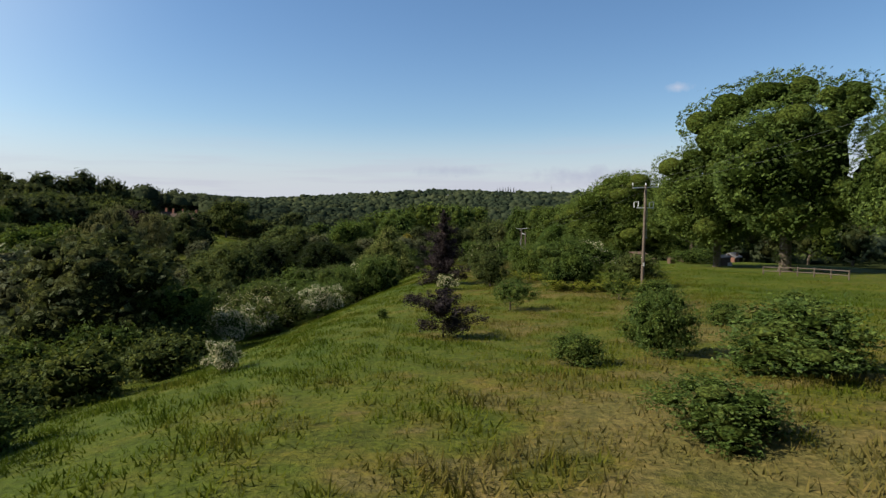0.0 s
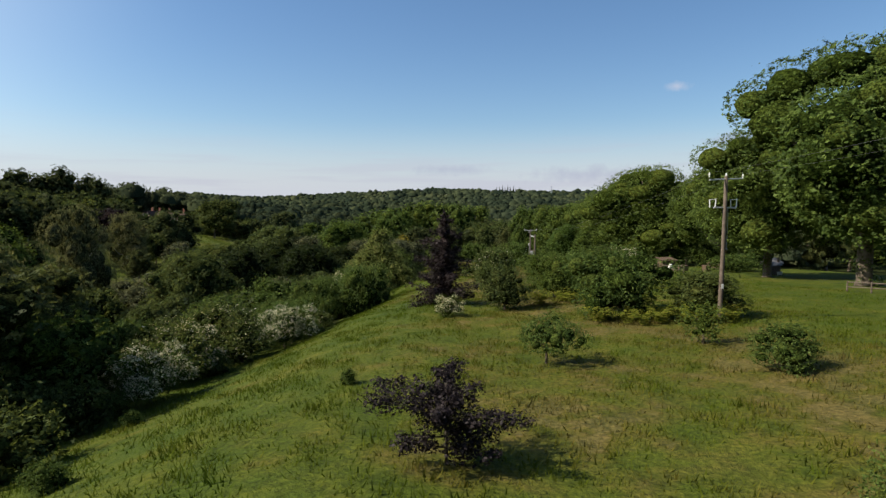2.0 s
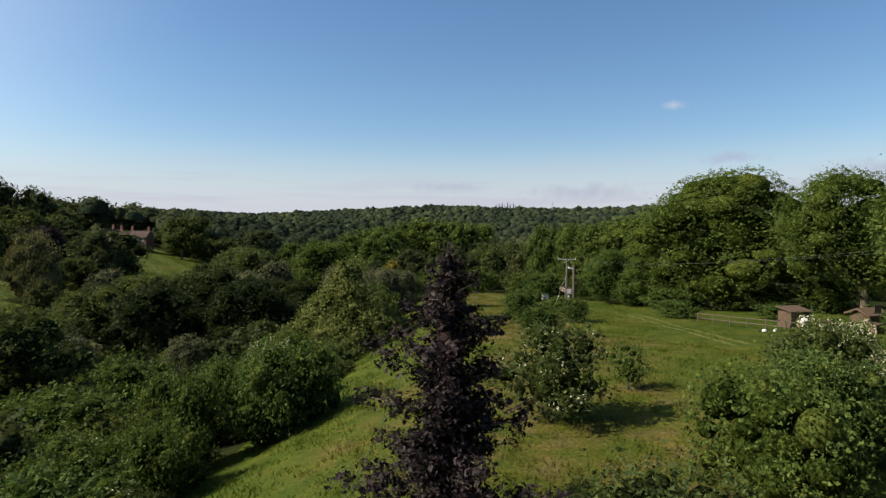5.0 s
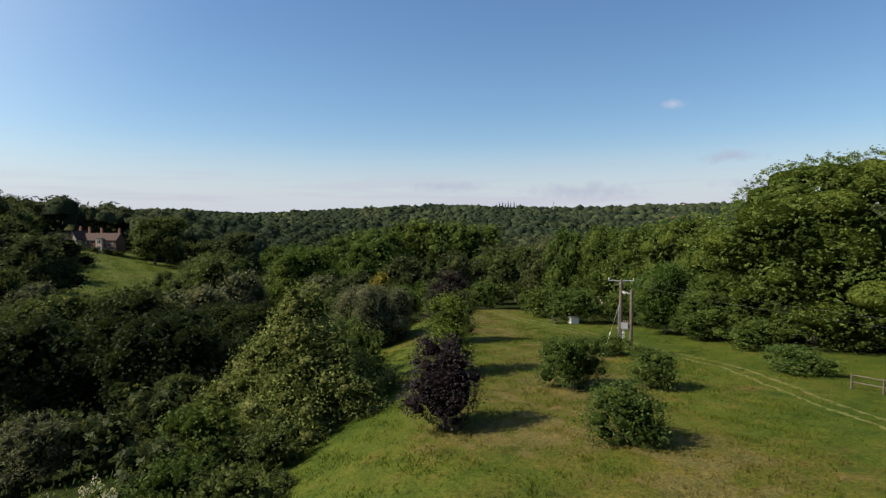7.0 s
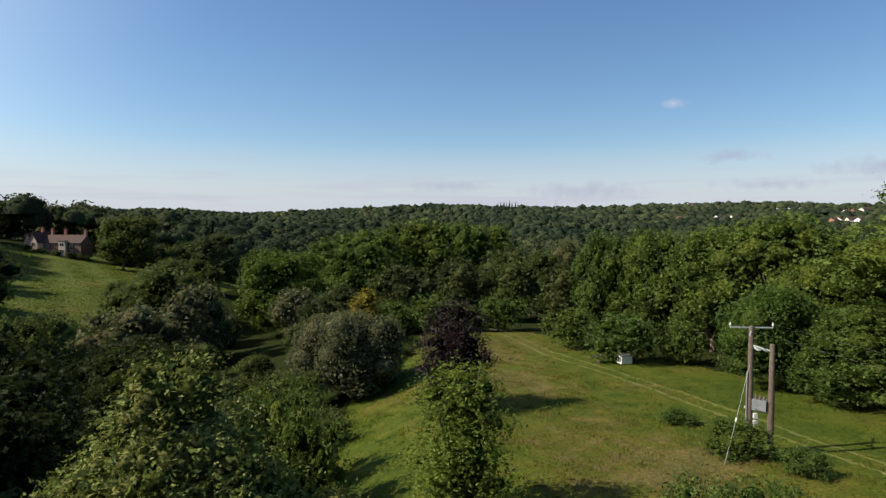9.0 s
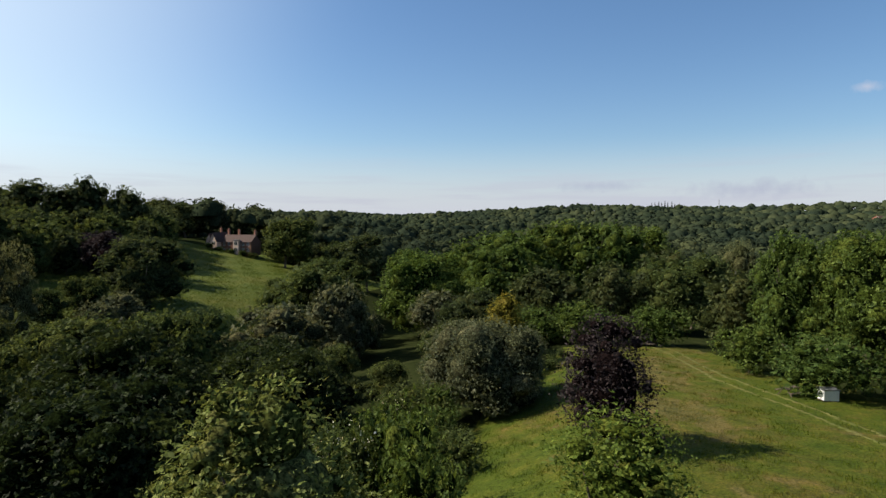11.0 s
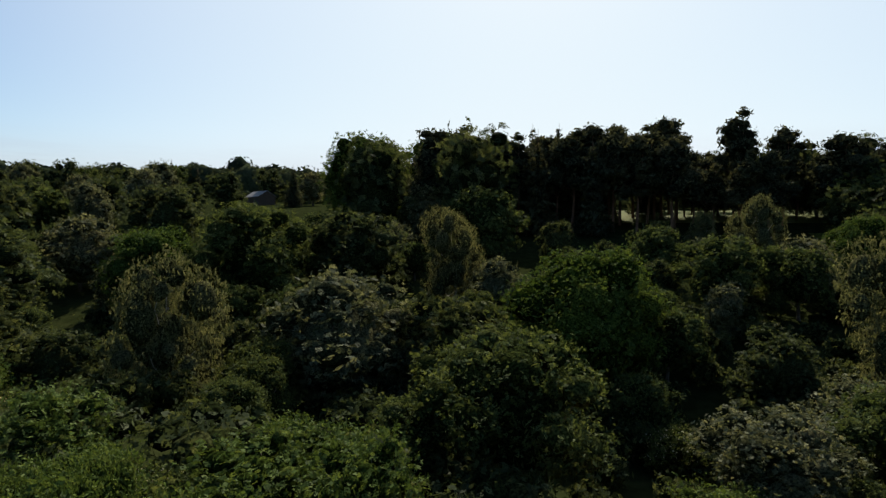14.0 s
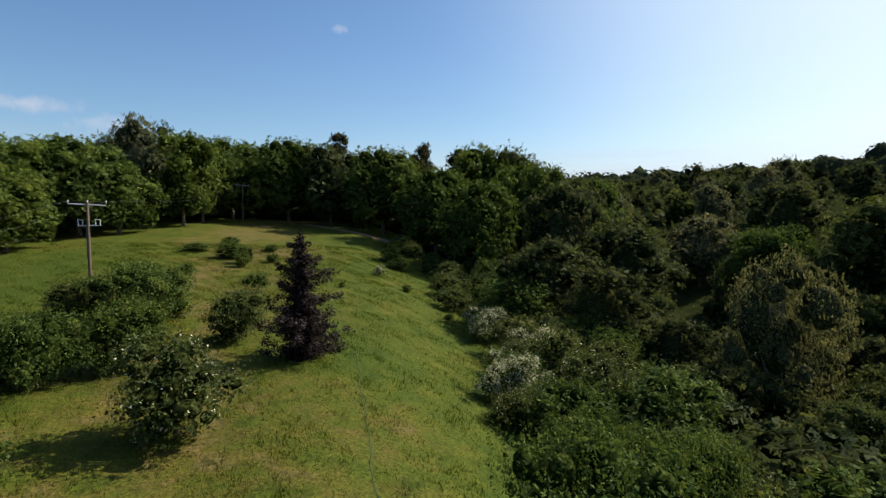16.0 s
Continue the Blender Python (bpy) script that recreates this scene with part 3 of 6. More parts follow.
def weeping(rng, h, w, leaf, size, dense=1.2, bark=BIRCH_BARK):
    """A birch: upright limbs, long hanging sprays in vertical tresses."""
    lobes = []
    n = 26
    for i in range(n):
        k = (i + 0.5) / n
        ring = w / 2 * math.sqrt(max(0.03, 1 - abs(k * 1.6 - 0.6) ** 2.2)) * rng.uniform(0.5, 1.05)
        a = i * 2.4 + rng.uniform(-0.6, 0.6)
        r = w * rng.uniform(0.09, 0.17)
        lobes.append(((math.cos(a) * (ring - r * 0.5), math.sin(a) * (ring - r * 0.5), h * (0.1 + 0.8 * k) + rng.uniform(-0.05, 0.05) * h), (r, r, r * rng.uniform(1.2, 2.1))))
    lobes.append(((0, 0, h * 0.44), (w * 0.25, w * 0.25, h * 0.33)))
    s = Shape()
    core(s, rng, lobes, 0.66, 1, ICO2)
    for grow, share, splay, gap in ((1.0, 0.85, 0.5, 0.3), (1.14, 0.4, 0.8, 0.25)):
        v, q = skin(rng, [(c, np.array(r) * grow) for c, r in lobes], dense * share, size, w * 0.05, w * 0.14, -0.1, splay, -0.95, 0.4, gaps=gap)
        v = v.reshape(-1, 4, 3)
        mid = v.mean(1, keepdims=True)
        s.add((mid + (v - mid) * (0.6, 0.6, 1.8)).reshape(-1, 3), q, None, 0)
    t = trunk_shape(rng, h, h * 0.013, lobes, 12, 0.2)
    return t.mesh("trunk", [bark], True), s.mesh("crown", [leaf, INNER_SHADE[leaf.name]], True)


def scots_pine(rng, h, w, leaf, size, dense=1.0, bare=0.5):
    """Tall bare stem with dark, overlapping cushions of needles at the top, and a dead branch or two below."""
    lobes = []
    n = 24
    for i in range(n):
        k = (i + 0.5) / n
        a = i * 2.4 + rng.uniform(-0.7, 0.7)
        reach = w / 2 * (1.0 - 0.7 * k) * rng.uniform(0.2, 0.95)
        r = w * rng.uniform(0.12, 0.21) * (1.15 - 0.45 * k)
        lobes.append(((math.cos(a) * reach, math.sin(a) * reach, h * (bare + (0.95 - bare) * k ** 0.85) + rng.uniform(-0.03, 0.03) * h), (r, r, r * rng.uniform(0.5, 0.8))))
    lobes.append(((0, 0, h * (bare + 0.92) / 2), (w * 0.15, w * 0.15, h * (1 - bare) * 0.42)))
    s = Shape()
    core(s, rng, lobes, 0.8, 1, ICO2)
    v, q = skin(rng, lobes, dense, size, size * 0.7, size * 3.5, 0.2, 0.75, -1, 0.4, gaps=0.25)
    s.add(v, q, None, 0)
    v, q = skin(rng, [(c, np.array(r) * 1.1) for c, r in lobes], dense * 0.12, size, size, size * 3.5, 0.3, 0.9, -1, 0.35, gaps=0.1)
    s.add(v, q, None, 0)
    t = trunk_shape(rng, h * 1.05, h * 0.014, lobes, 11, bare * 0.8)
    return t.mesh("trunk", [PINE_BARK], True), s.mesh("crown", [leaf, INNER_SHADE[leaf.name]], True)


def fir(rng, h, w, leaf, size, dense=1.2, bottom=0.08):
    """A spire of drooping tiers."""
    s, t = Shape(), Shape()
    t.tube([(0, 0, 0), (0, 0, h * 0.5), (0, 0, h)], [h * 0.014, h * 0.009, 0.02], 6)
    lobes = []
    tiers = 18
    for i in range(tiers):
        k = i / tiers
        z = h * (bottom + (0.97 - bottom) * k)
        reach = w / 2 * (1 - k) ** 0.8 * rng.uniform(0.8, 1.1) + 0.12
        arms = 7 if k < 0.6 else 5
        for j in range(arms):
            a = j * 2 * math.pi / arms + i * 0.7 + rng.uniform(-0.2, 0.2)
            e = reach * rng.uniform(0.7, 1.1)
            lobes.append(((math.cos(a) * e * 0.6, math.sin(a) * e * 0.6, z - e * rng.uniform(0.0, 0.3)), (e * 0.42, e * 0.42, e * 0.2 + 0.25)))
    area = sum(4 * math.pi * l[1][0] * l[1][2] for l in lobes) * 0.5
    core(s, rng, [((0, 0, h * (0.1 + 0.8 * k)), (w * 0.3 * (1 - k), w * 0.3 * (1 - k), h * 0.1)) for k in (0.0, 0.2, 0.4, 0.6, 0.8)], 0.9, 1)
    v, q = leaves(rng, lobes, int(dense * area / (size * size * 1.1)), size, 0.2, 0.6, (0.4, 1.1), -1, 0.4)
    s.add(v, q, None, 0)
    return t.mesh("trunk", [PINE_BARK], True), s.mesh("crown", [leaf, INNER_SHADE[leaf.name]], True)


SPECIES = {}


def species(key, name, label, category, builder, h, w, count, **kw):
    """Makes the meshes of some variants of a kind of tree."""
    rng = np.random.default_rng(abs(sum(ord(c) * (i + 3) for i, c in enumerate(key))))
    meshes = [builder(rng, h * rng.uniform(0.96, 1.04), w * rng.uniform(0.95, 1.05), **kw) for _ in range(count)]
    SPECIES[key] = (name, label, category, h, w, meshes)


def plant(key, x, y, h, w=None, turn=None, label="", group="", sink=0.08, name=None):
    """Sets one tree: an Empty at its foot with trunk and crown."""
    nm, lb, cat, h0, w0, meshes = SPECIES[key]
    i = int(abs(x * 7.3 + y * 3.1)) % len(meshes)
    ang = turn if turn is not None else (x * 37.7 + y * 53.3) % 360
    kz = h / h0
    kx = kz if w is None else w / w0
    m = Matrix.Translation((x, y, ground_z(x, y) - sink)) @ Matrix.Rotation(radians(ang), 4, "Z") @ Matrix.Diagonal((kx, kx, kz, 1))
    e = thing(name or nm, label or lb, cat, m, group)
    part("trunk", meshes[i][0], None, e)
    part("crown", meshes[i][1], None, e)
    return e
# ---------------------------------------------------------------- ground sheet
def meadow_tone(nt):
    """Where the grass has run to pale seed heads on the dry middle of the meadow, and where it is fresh."""
    tc = nt.nodes.new("ShaderNodeTexCoord")
    sep = nt.nodes.new("ShaderNodeSeparateXYZ")
    nt.links.new(tc.outputs["Object"], sep.inputs["Vector"])
    a = nt.nodes.new("ShaderNodeMath")
    a.operation = "SUBTRACT"
    nt.links.new(sep.outputs["X"], a.inputs[0])
    a.inputs[1].default_value = 9.0
    b = nt.nodes.new("ShaderNodeMath")
    b.operation = "ABSOLUTE"
    nt.links.new(a.outputs[0], b.inputs[0])
    r = node(nt, "ShaderNodeMapRange")
    for k, v in (("From Min", 3.0), ("From Max", 16.0), ("To Min", 0.13), ("To Max", -0.08)):
        r.inputs[k].default_value = v
    nt.links.new(b.outputs[0], r.inputs["Value"])
    s = nt.nodes.new("ShaderNodeMath")
    nt.links.new(r.outputs["Result"], s.inputs[0])
    nt.links.new(noise_fac(nt, 0.09, 6, 0.62), s.inputs[1])
    spot = nt.nodes.new("ShaderNodeMath")
    spot.operation = "MULTIPLY_ADD"
    nt.links.new(noise_fac(nt, 0.62, 3, 0.6), spot.inputs[0])
    spot.inputs[1].default_value = 0.62
    nt.links.new(s.outputs[0], spot.inputs[2])
    return ramp(nt, spot.outputs[0], [(0.60, (0.044, 0.067, 0.007)), (0.80, (0.063, 0.080, 0.009)), (0.92, (0.079, 0.081, 0.013)), (0.98, (0.091, 0.080, 0.018)), (1.0, (0.106, 0.091, 0.028))])


def pasture_tone(nt):
    """Grazed grass: even, yellowish green."""
    return ramp(nt, noise_fac(nt, 0.06, 5, 0.6), [(0.3, (0.060, 0.084, 0.012)), (0.5, (0.077, 0.096, 0.016)), (0.7, (0.100, 0.104, 0.022))])


def ground_material(name="meadow_grass", pasture=False):
    m, nt, out = nodes_of(name)
    big = pasture_tone(nt) if pasture else meadow_tone(nt)
    mid = ramp(nt, noise_fac(nt, 0.55, 5, 0.65), [(0.3, (0.55, 0.66, 0.55)), (0.45, (0.92, 0.97, 0.92)), (0.58, (1.08, 1.04, 1.04)), (0.74, (1.5, 1.3, 1.4))])
    fine = ramp(nt, noise_fac(nt, 6.0, 4, 0.7), [(0.28, (0.36, 0.42, 0.36)), (0.72, (1.5, 1.42, 1.42))])
    col = mix(nt, 1.0, mix(nt, 1.0, big, mid, "MULTIPLY"), fine, "MULTIPLY")
    p = node(nt, "ShaderNodeBsdfPrincipled", Roughness=0.9)
    p.inputs["Specular IOR Level"].default_value = 0.1
    nt.links.new(col, p.inputs["Base Color"])
    b = node(nt, "ShaderNodeBump", Strength=0.8, Distance=0.25)
    nt.links.new(noise_fac(nt, 2.2, 6, 0.7), b.inputs["Height"])
    nt.links.new(b.outputs["Normal"], p.inputs["Normal"])
    nt.links.new(p.outputs["BSDF"], out.inputs["Surface"])
    return m


def spaced(lo, hi, near_lo, near_hi, step, grow):
    a = list(np.arange(near_lo, near_hi + 1e-6, step))
    s, v = step, near_hi
    while v < hi:
        s *= grow
        v += s
        a.append(v)
    s, v = step, near_lo
    while v > lo:
        s *= grow
        v -= s
        a.insert(0, v)
    return np.array(a)


gx = spaced(-2600, 2600, -34, 44, 1.3, 1.07)
gy = spaced(-1400, 3000, -30, 205, 1.5, 1.07)
GX, GY = np.meshgrid(gx, gy)
GZ = height(GX, GY)
nx, ny = len(gx), len(gy)
ids = np.arange(nx * ny).reshape(ny, nx)
gq = np.stack([ids[:-1, :-1], ids[:-1, 1:], ids[1:, 1:], ids[1:, :-1]], -1).reshape(-1, 4)
# dark leaf litter, coloured darker still to deepen the shade between the trees
FLOOR = surface("shaded_woodland_floor", [(0.012, 0.016, 0.006), (0.02, 0.026, 0.009), (0.03, 0.034, 0.013)], 0.6, 1.0, 0.4, 3.0, spec=0.0)
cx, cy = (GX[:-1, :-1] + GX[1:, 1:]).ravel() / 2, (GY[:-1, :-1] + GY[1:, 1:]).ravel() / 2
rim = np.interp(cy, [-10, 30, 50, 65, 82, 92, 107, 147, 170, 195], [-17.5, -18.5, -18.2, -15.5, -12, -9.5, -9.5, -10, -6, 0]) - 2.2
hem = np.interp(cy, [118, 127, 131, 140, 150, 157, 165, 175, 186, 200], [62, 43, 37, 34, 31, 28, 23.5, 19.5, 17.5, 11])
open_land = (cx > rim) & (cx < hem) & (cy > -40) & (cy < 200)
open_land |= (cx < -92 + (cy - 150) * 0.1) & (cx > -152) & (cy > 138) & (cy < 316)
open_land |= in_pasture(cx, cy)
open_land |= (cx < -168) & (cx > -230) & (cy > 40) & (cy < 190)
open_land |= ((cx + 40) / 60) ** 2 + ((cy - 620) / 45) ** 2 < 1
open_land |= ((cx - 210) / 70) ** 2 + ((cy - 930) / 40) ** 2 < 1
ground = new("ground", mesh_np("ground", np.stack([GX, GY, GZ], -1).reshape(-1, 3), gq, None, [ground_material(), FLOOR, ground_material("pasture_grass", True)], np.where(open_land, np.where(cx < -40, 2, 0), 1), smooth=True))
tagged(ground, "rolling grass meadow and wooded valley floor", "ground", kind="structure")

# ---------------------------------------------------------------- kinds of trees
species("oak", "oak_tree", "tall broad green oak tree at the meadow's edge", "tree", broadleaf, 22, 18, 3, leaf=SPRING_OAK, size=0.48, clear=0.03, lobes_n=26, rel=(0.24, 0.4), inner=0.85, dense=0.9, uneven=0.15, lump=2.0, rough=0.6, sprigs=0.015)
species("near_oak", "oak_tree", "tall old oak with a stout ivied trunk beside the meadow", "tree", broadleaf, 22, 18, 2, leaf=SPRING_OAK, size=0.2, clear=0.13, lobes_n=34, rel=(0.2, 0.36), inner=0.85, dense=1.0, trunk=0.48, ivy=0.75, uneven=0.15, lump=1.6, rough=0.6, sprigs=0.015)
species("ground_oak", "oak_tree", "tall broad oak with leafy boughs down to the ground", "tree", broadleaf, 22, 18, 1, leaf=SPRING_OAK, size=0.18, clear=0.02, lobes_n=38, rel=(0.2, 0.36), inner=0.85, dense=1.0, trunk=0.62, uneven=0.15, lump=1.5, rough=0.6, sprigs=0.02)
species("wood", "broadleaf_tree", "round-crowned green tree in the valley wood", "tree", broadleaf, 13, 11, 4, leaf=OAK, size=0.3, clear=0.1, lobes_n=22, rel=(0.24, 0.42), dense=0.95, lump=1.3, rough=0.6, uneven=0.2, sprigs=0.05)
species("deep", "broadleaf_tree", "dark green tree in the valley wood", "tree", broadleaf, 13, 10, 3, leaf=DEEP, size=0.32, clear=0.1, lobes_n=20, rel=(0.24, 0.42), dense=0.95, lump=1.4, rough=0.6, uneven=0.24, sprigs=0.05)
species("dark", "dark_valley_tree", "broad dark green tree in the valley hollow, shade put into its leaf colour", "tree", broadleaf, 13, 12, 2, leaf=DARK_SHADED, size=0.22, clear=0.0, lobes_n=26, rel=(0.22, 0.4), dense=1.0, lump=1.3, rough=0.6, uneven=0.2, sprigs=0.04)
species("edge_tree", "broadleaf_tree", "tall fresh green tree with boughs down to the meadow", "tree", broadleaf, 16, 12, 3, leaf=SPRING_OAK, size=0.24, clear=0.0, lobes_n=34, rel=(0.2, 0.36), inner=0.85, dense=1.0, lump=1.3, rough=0.6, uneven=0.2, sprigs=0.03)
species("far_wood", "broadleaf_tree", "round-crowned green tree on the far side of the valley", "tree", broadleaf, 13, 11, 3, leaf=OAK, size=0.55, clear=0.0, lobes_n=15, dense=0.9, lump=2.0, rough=0.6, rel=(0.28, 0.46), uneven=0.2, sprigs=0.03)
species("far_deep", "broadleaf_tree", "dark green tree on the far side of the valley", "tree", broadleaf, 13, 10, 3, leaf=DEEP, size=0.58, clear=0.0, lobes_n=15, dense=0.9, lump=2.0, rough=0.6, uneven=0.24, rel=(0.28, 0.46), sprigs=0.03)
species("bright", "broadleaf_tree", "bright green domed tree in the valley wood", "tree", broadleaf, 13, 12, 2, leaf=LIME, size=0.21, clear=0.03, lobes_n=24, rel=(0.26, 0.44), dense=1.0, lump=1.1, rough=0.65, uneven=0.13, sprigs=0.07)
species("grey", "willow_tree", "grey-green willow tree in the valley wood", "tree", broadleaf, 10, 8, 2, leaf=SILVER, size=0.27, clear=0.02, lobes_n=20, rel=(0.22, 0.4), dense=0.95, lump=1.0, rough=0.65, uneven=0.24, sprigs=0.07)
species("near_wood", "broadleaf_tree", "leafy green tree on the slope below the meadow", "tree", broadleaf, 12, 10, 3, leaf=OAK, size=0.21, clear=0.1, lobes_n=24, rel=(0.22, 0.4), dense=1.0, lump=1.1, rough=0.65, uneven=0.22, sprigs=0.07)
species("near_grey", "willow_tree", "pale grey-green willow on the slope below the meadow", "tree", broadleaf, 9, 7.5, 2, leaf=SILVER, size=0.17, clear=0.03, lobes_n=22, rel=(0.22, 0.38), dense=1.0, lump=0.9, rough=0.65, uneven=0.24, sprigs=0.07)
species("silver", "whitebeam_tree", "dense round tree with pale undersides to its leaves", "tree", broadleaf, 9.5, 11, 1, leaf=SILVER, size=0.15, clear=0.02, lobes_n=30, rel=(0.24, 0.4), dense=1.05, lump=0.75, rough=0.65, uneven=0.14, sprigs=0.07)
species("plum", "plum_tree", "round tree with dark reddish-purple leaves", "tree", broadleaf, 9, 9, 1, leaf=COPPER, size=0.3, clear=0.06, lobes_n=12, dense=0.9)
species("bush", "bush", "rounded green bush standing in the meadow grass", "bush", broadleaf, 4, 4, 4, leaf=SHRUB, size=0.1, clear=0.0, lobes_n=19, dense=1.05, rel=(0.24, 0.42), lump=0.55, rough=0.9, uneven=0.2, sprigs=0.2)
species("big_bush", "bush", "broad many-domed green bush standing in the meadow grass", "bush", broadleaf, 4.4, 6.0, 3, leaf=SHRUB, size=0.095, clear=0.0, lobes_n=26, dense=0.95, rel=(0.2, 0.36), lump=0.6, rough=0.9, uneven=0.22, sprigs=0.14)
species("thorn", "bush", "small spreading green bush on a short bare stem", "bush", broadleaf, 3, 4, 1, leaf=SHRUB, size=0.085, clear=0.28, lobes_n=13, dense=0.9, rel=(0.24, 0.4), inner=0.7, trunk=0.09, lump=0.5, rough=0.8, uneven=0.3, sprigs=0.2)
species("dusk_bush", "bush", "dense dark green bush standing in the meadow grass", "bush", broadleaf, 4, 4, 2, leaf=OAK, size=0.09, clear=0.0, lobes_n=19, dense=1.05, rel=(0.24, 0.42), lump=0.5, rough=0.9, uneven=0.2, sprigs=0.2)
species("thicket", "scrub_bush", "tangled green scrub bush on the meadow's lower edge", "bush", broadleaf, 5, 5.5, 4, leaf=SHRUB, size=0.165, clear=0.0, lobes_n=16, rel=(0.24, 0.44), dense=0.95, lump=0.75, rough=0.9, uneven=0.2, sprigs=0.18)
species("bramble", "scrub_bush", "low dull green scrub bush on the meadow's lower edge", "bush", broadleaf, 3, 4, 3, leaf=OAK, size=0.145, clear=0.0, lobes_n=13, rel=(0.24, 0.44), dense=0.95, lump=0.6, rough=0.9, uneven=0.2, sprigs=0.18)
species("undergrowth", "undergrowth_bush", "low dark undergrowth bush on the floor of the wood", "bush", broadleaf, 3, 4.4, 2, leaf=DEEP, size=0.26, clear=0.0, lobes_n=9, rel=(0.3, 0.5), dense=0.9, lump=0.8, rough=0.6, uneven=0.2, sprigs=0.05)
species("hawthorn", "hawthorn_bush", "hawthorn bush covered in white blossom", "bush", broadleaf, 4, 4, 2, leaf=SHRUB, size=0.085, clear=0.0, lobes_n=18, rel=(0.16, 0.36), dense=0.9, blossom=0.9, second=BLOSSOM, lump=0.5, rough=1.0, uneven=0.45, sprigs=0.4)
species("fading_hawthorn", "hawthorn_bush", "hawthorn bush with a little fading white blossom", "bush", broadleaf, 4, 4, 2, leaf=OAK, size=0.1, clear=0.0, lobes_n=18, rel=(0.22, 0.4), dense=1.0, blossom=0.05, second=BLOSSOM, lump=0.55, rough=0.9, uneven=0.2, sprigs=0.2)
species("birch", "birch_tree", "drooping olive-green birch tree in the valley", "tree", weeping, 14, 9, 3, leaf=BIRCH, size=0.17, dense=1.0)
species("pine", "pine_tree", "tall dark pine with a bare trunk on the hillside", "tree", scots_pine, 24, 14, 4, leaf=PINE, size=0.54, bare=0.4, dense=1.0)
species("fir", "fir_tree", "dark conical fir tree on the skyline", "tree", fir, 18, 9, 2, leaf=PINE, size=0.5)
species("beech", "copper_beech", "young copper beech with dark purple leaves in the meadow", "tree", layered, 8.3, 4.8, 2, leaf=COPPER, size=0.1, dense=1.0, bottom=0.03)
species("low_beech", "copper_beech", "low spreading copper beech with sparse purple shoots", "tree", layered, 3.0, 4.6, 1, leaf=COPPER, size=0.075, dense=1.1, bottom=0.2, sparse=1)
species("cone", "blossoming_tree", "conical pale green tree tipped with pale flowers", "tree", broadleaf, 12.4, 15, 1, leaf=CANDLE, size=0.13, clear=0.0, lobes_n=120, dense=0.9, taper=1.0, rel=(0.1, 0.17), lump=0.6, rough=1.0, uneven=0.1, up=0.3, spread=0.42)
species("round_beech", "copper_beech", "dense oval copper beech with dark purple leaves", "tree", broadleaf, 8, 6, 2, leaf=COPPER, size=0.1, clear=0.02, lobes_n=28, dense=1.0, taper=0.35, rel=(0.18, 0.34), lump=0.6, rough=0.9, uneven=0.22, sprigs=0.25)
species("lime", "young_lime_tree", "slender young bright green tree in the meadow", "tree", broadleaf, 7.5, 3.6, 1, leaf=FRESH, size=0.085, clear=0.03, lobes_n=22, rel=(0.26, 0.44), dense=1.0, taper=0.2, lump=0.55, rough=0.9, uneven=0.28, sprigs=0.25)
species("sapling", "sapling", "thin young green sapling in the meadow grass", "sapling", broadleaf, 3, 1.9, 2, leaf=SHRUB, size=0.07, clear=0.04, lobes_n=12, rel=(0.3, 0.5), dense=0.8, inner=0.7, lump=0.4, rough=0.9, uneven=0.25, sprigs=0.2)
species("yellow", "yellow_tree", "slender golden-yellow tree at the wood's edge", "tree", broadleaf, 10, 5.5, 1, leaf=YELLOW, size=0.16, clear=0.03, lobes_n=16, dense=0.95, taper=0.3, lump=0.9, rough=0.6, uneven=0.2)
species("cypress", "cypress_tree", "narrow dark cypress on the far skyline", "tree", fir, 19, 4, 1, leaf=PINE, size=0.4)

TAKEN = [(-10.5, 117.0, 6.5), (-7.5, 111.5, 4.0), (-24.5, 101.8, 4.5), (-19.0, 101.8, 3.0)]


def grove(rows, group=""):
    for key, x, y, h, w in rows:
        plant(key, x, y, h, w, group=group)
        TAKEN.append((x, y, max(w * 0.5, 2.0)))


# meadow: kind, x, y, height, width
grove((("beech", 0.1, 64.3, 8.3, 5.6), ("low_beech", 0.0, 27.6, 2.1, 3.7), ("round_beech", 0.0, 105.3, 5.6, 5.4), ("thorn", 4.8, 40.0, 2.3, 2.9), ("bush", 13.8, 36.2, 1.9, 2.6),
       ("bush", 8.1, 20.6, 2.5, 2.0), ("bush", 8.3, 23.4, 1.9, 1.9), ("bush", 4.7, 19.4, 1.2, 1.7), ("hawthorn", -9.6, 24.6, 1.6, 1.5),
       ("hawthorn", -17.7, 47.4, 3.6, 4.2), ("hawthorn", -14.4, 64.6, 4.0, 4.4), ("hawthorn", 0.4, 55.6, 1.6, 2.0), ("dusk_bush", 17.6, 52.2, 3.1, 4.8)))
grove((("sapling", 13.3, 42.5, 2.3, 1.9), ("big_bush", 12.4, 53.6, 4.9, 7.2), ("big_bush", 10.1, 65.2, 4.2, 5.2), ("dusk_bush", 5.0, 59.4, 3.6, 4.0),
       ("fading_hawthorn", 5.3, 75.5, 4.6, 5.2), ("sapling", 10.6, 80.4, 2.9, 2.0), ("hawthorn", 20.6, 76.8, 4.3, 4.0), ("big_bush", 13.6, 68.4, 4.1, 4.8),
       ("dusk_bush", 16.4, 74.0, 4.3, 4.2), ("big_bush", 9.6, 114.6, 4.1, 5.0), ("bush", 15.2, 113.0, 2.8, 3.3), ("bush", 9.7, 101.4, 3.0, 4.2)))
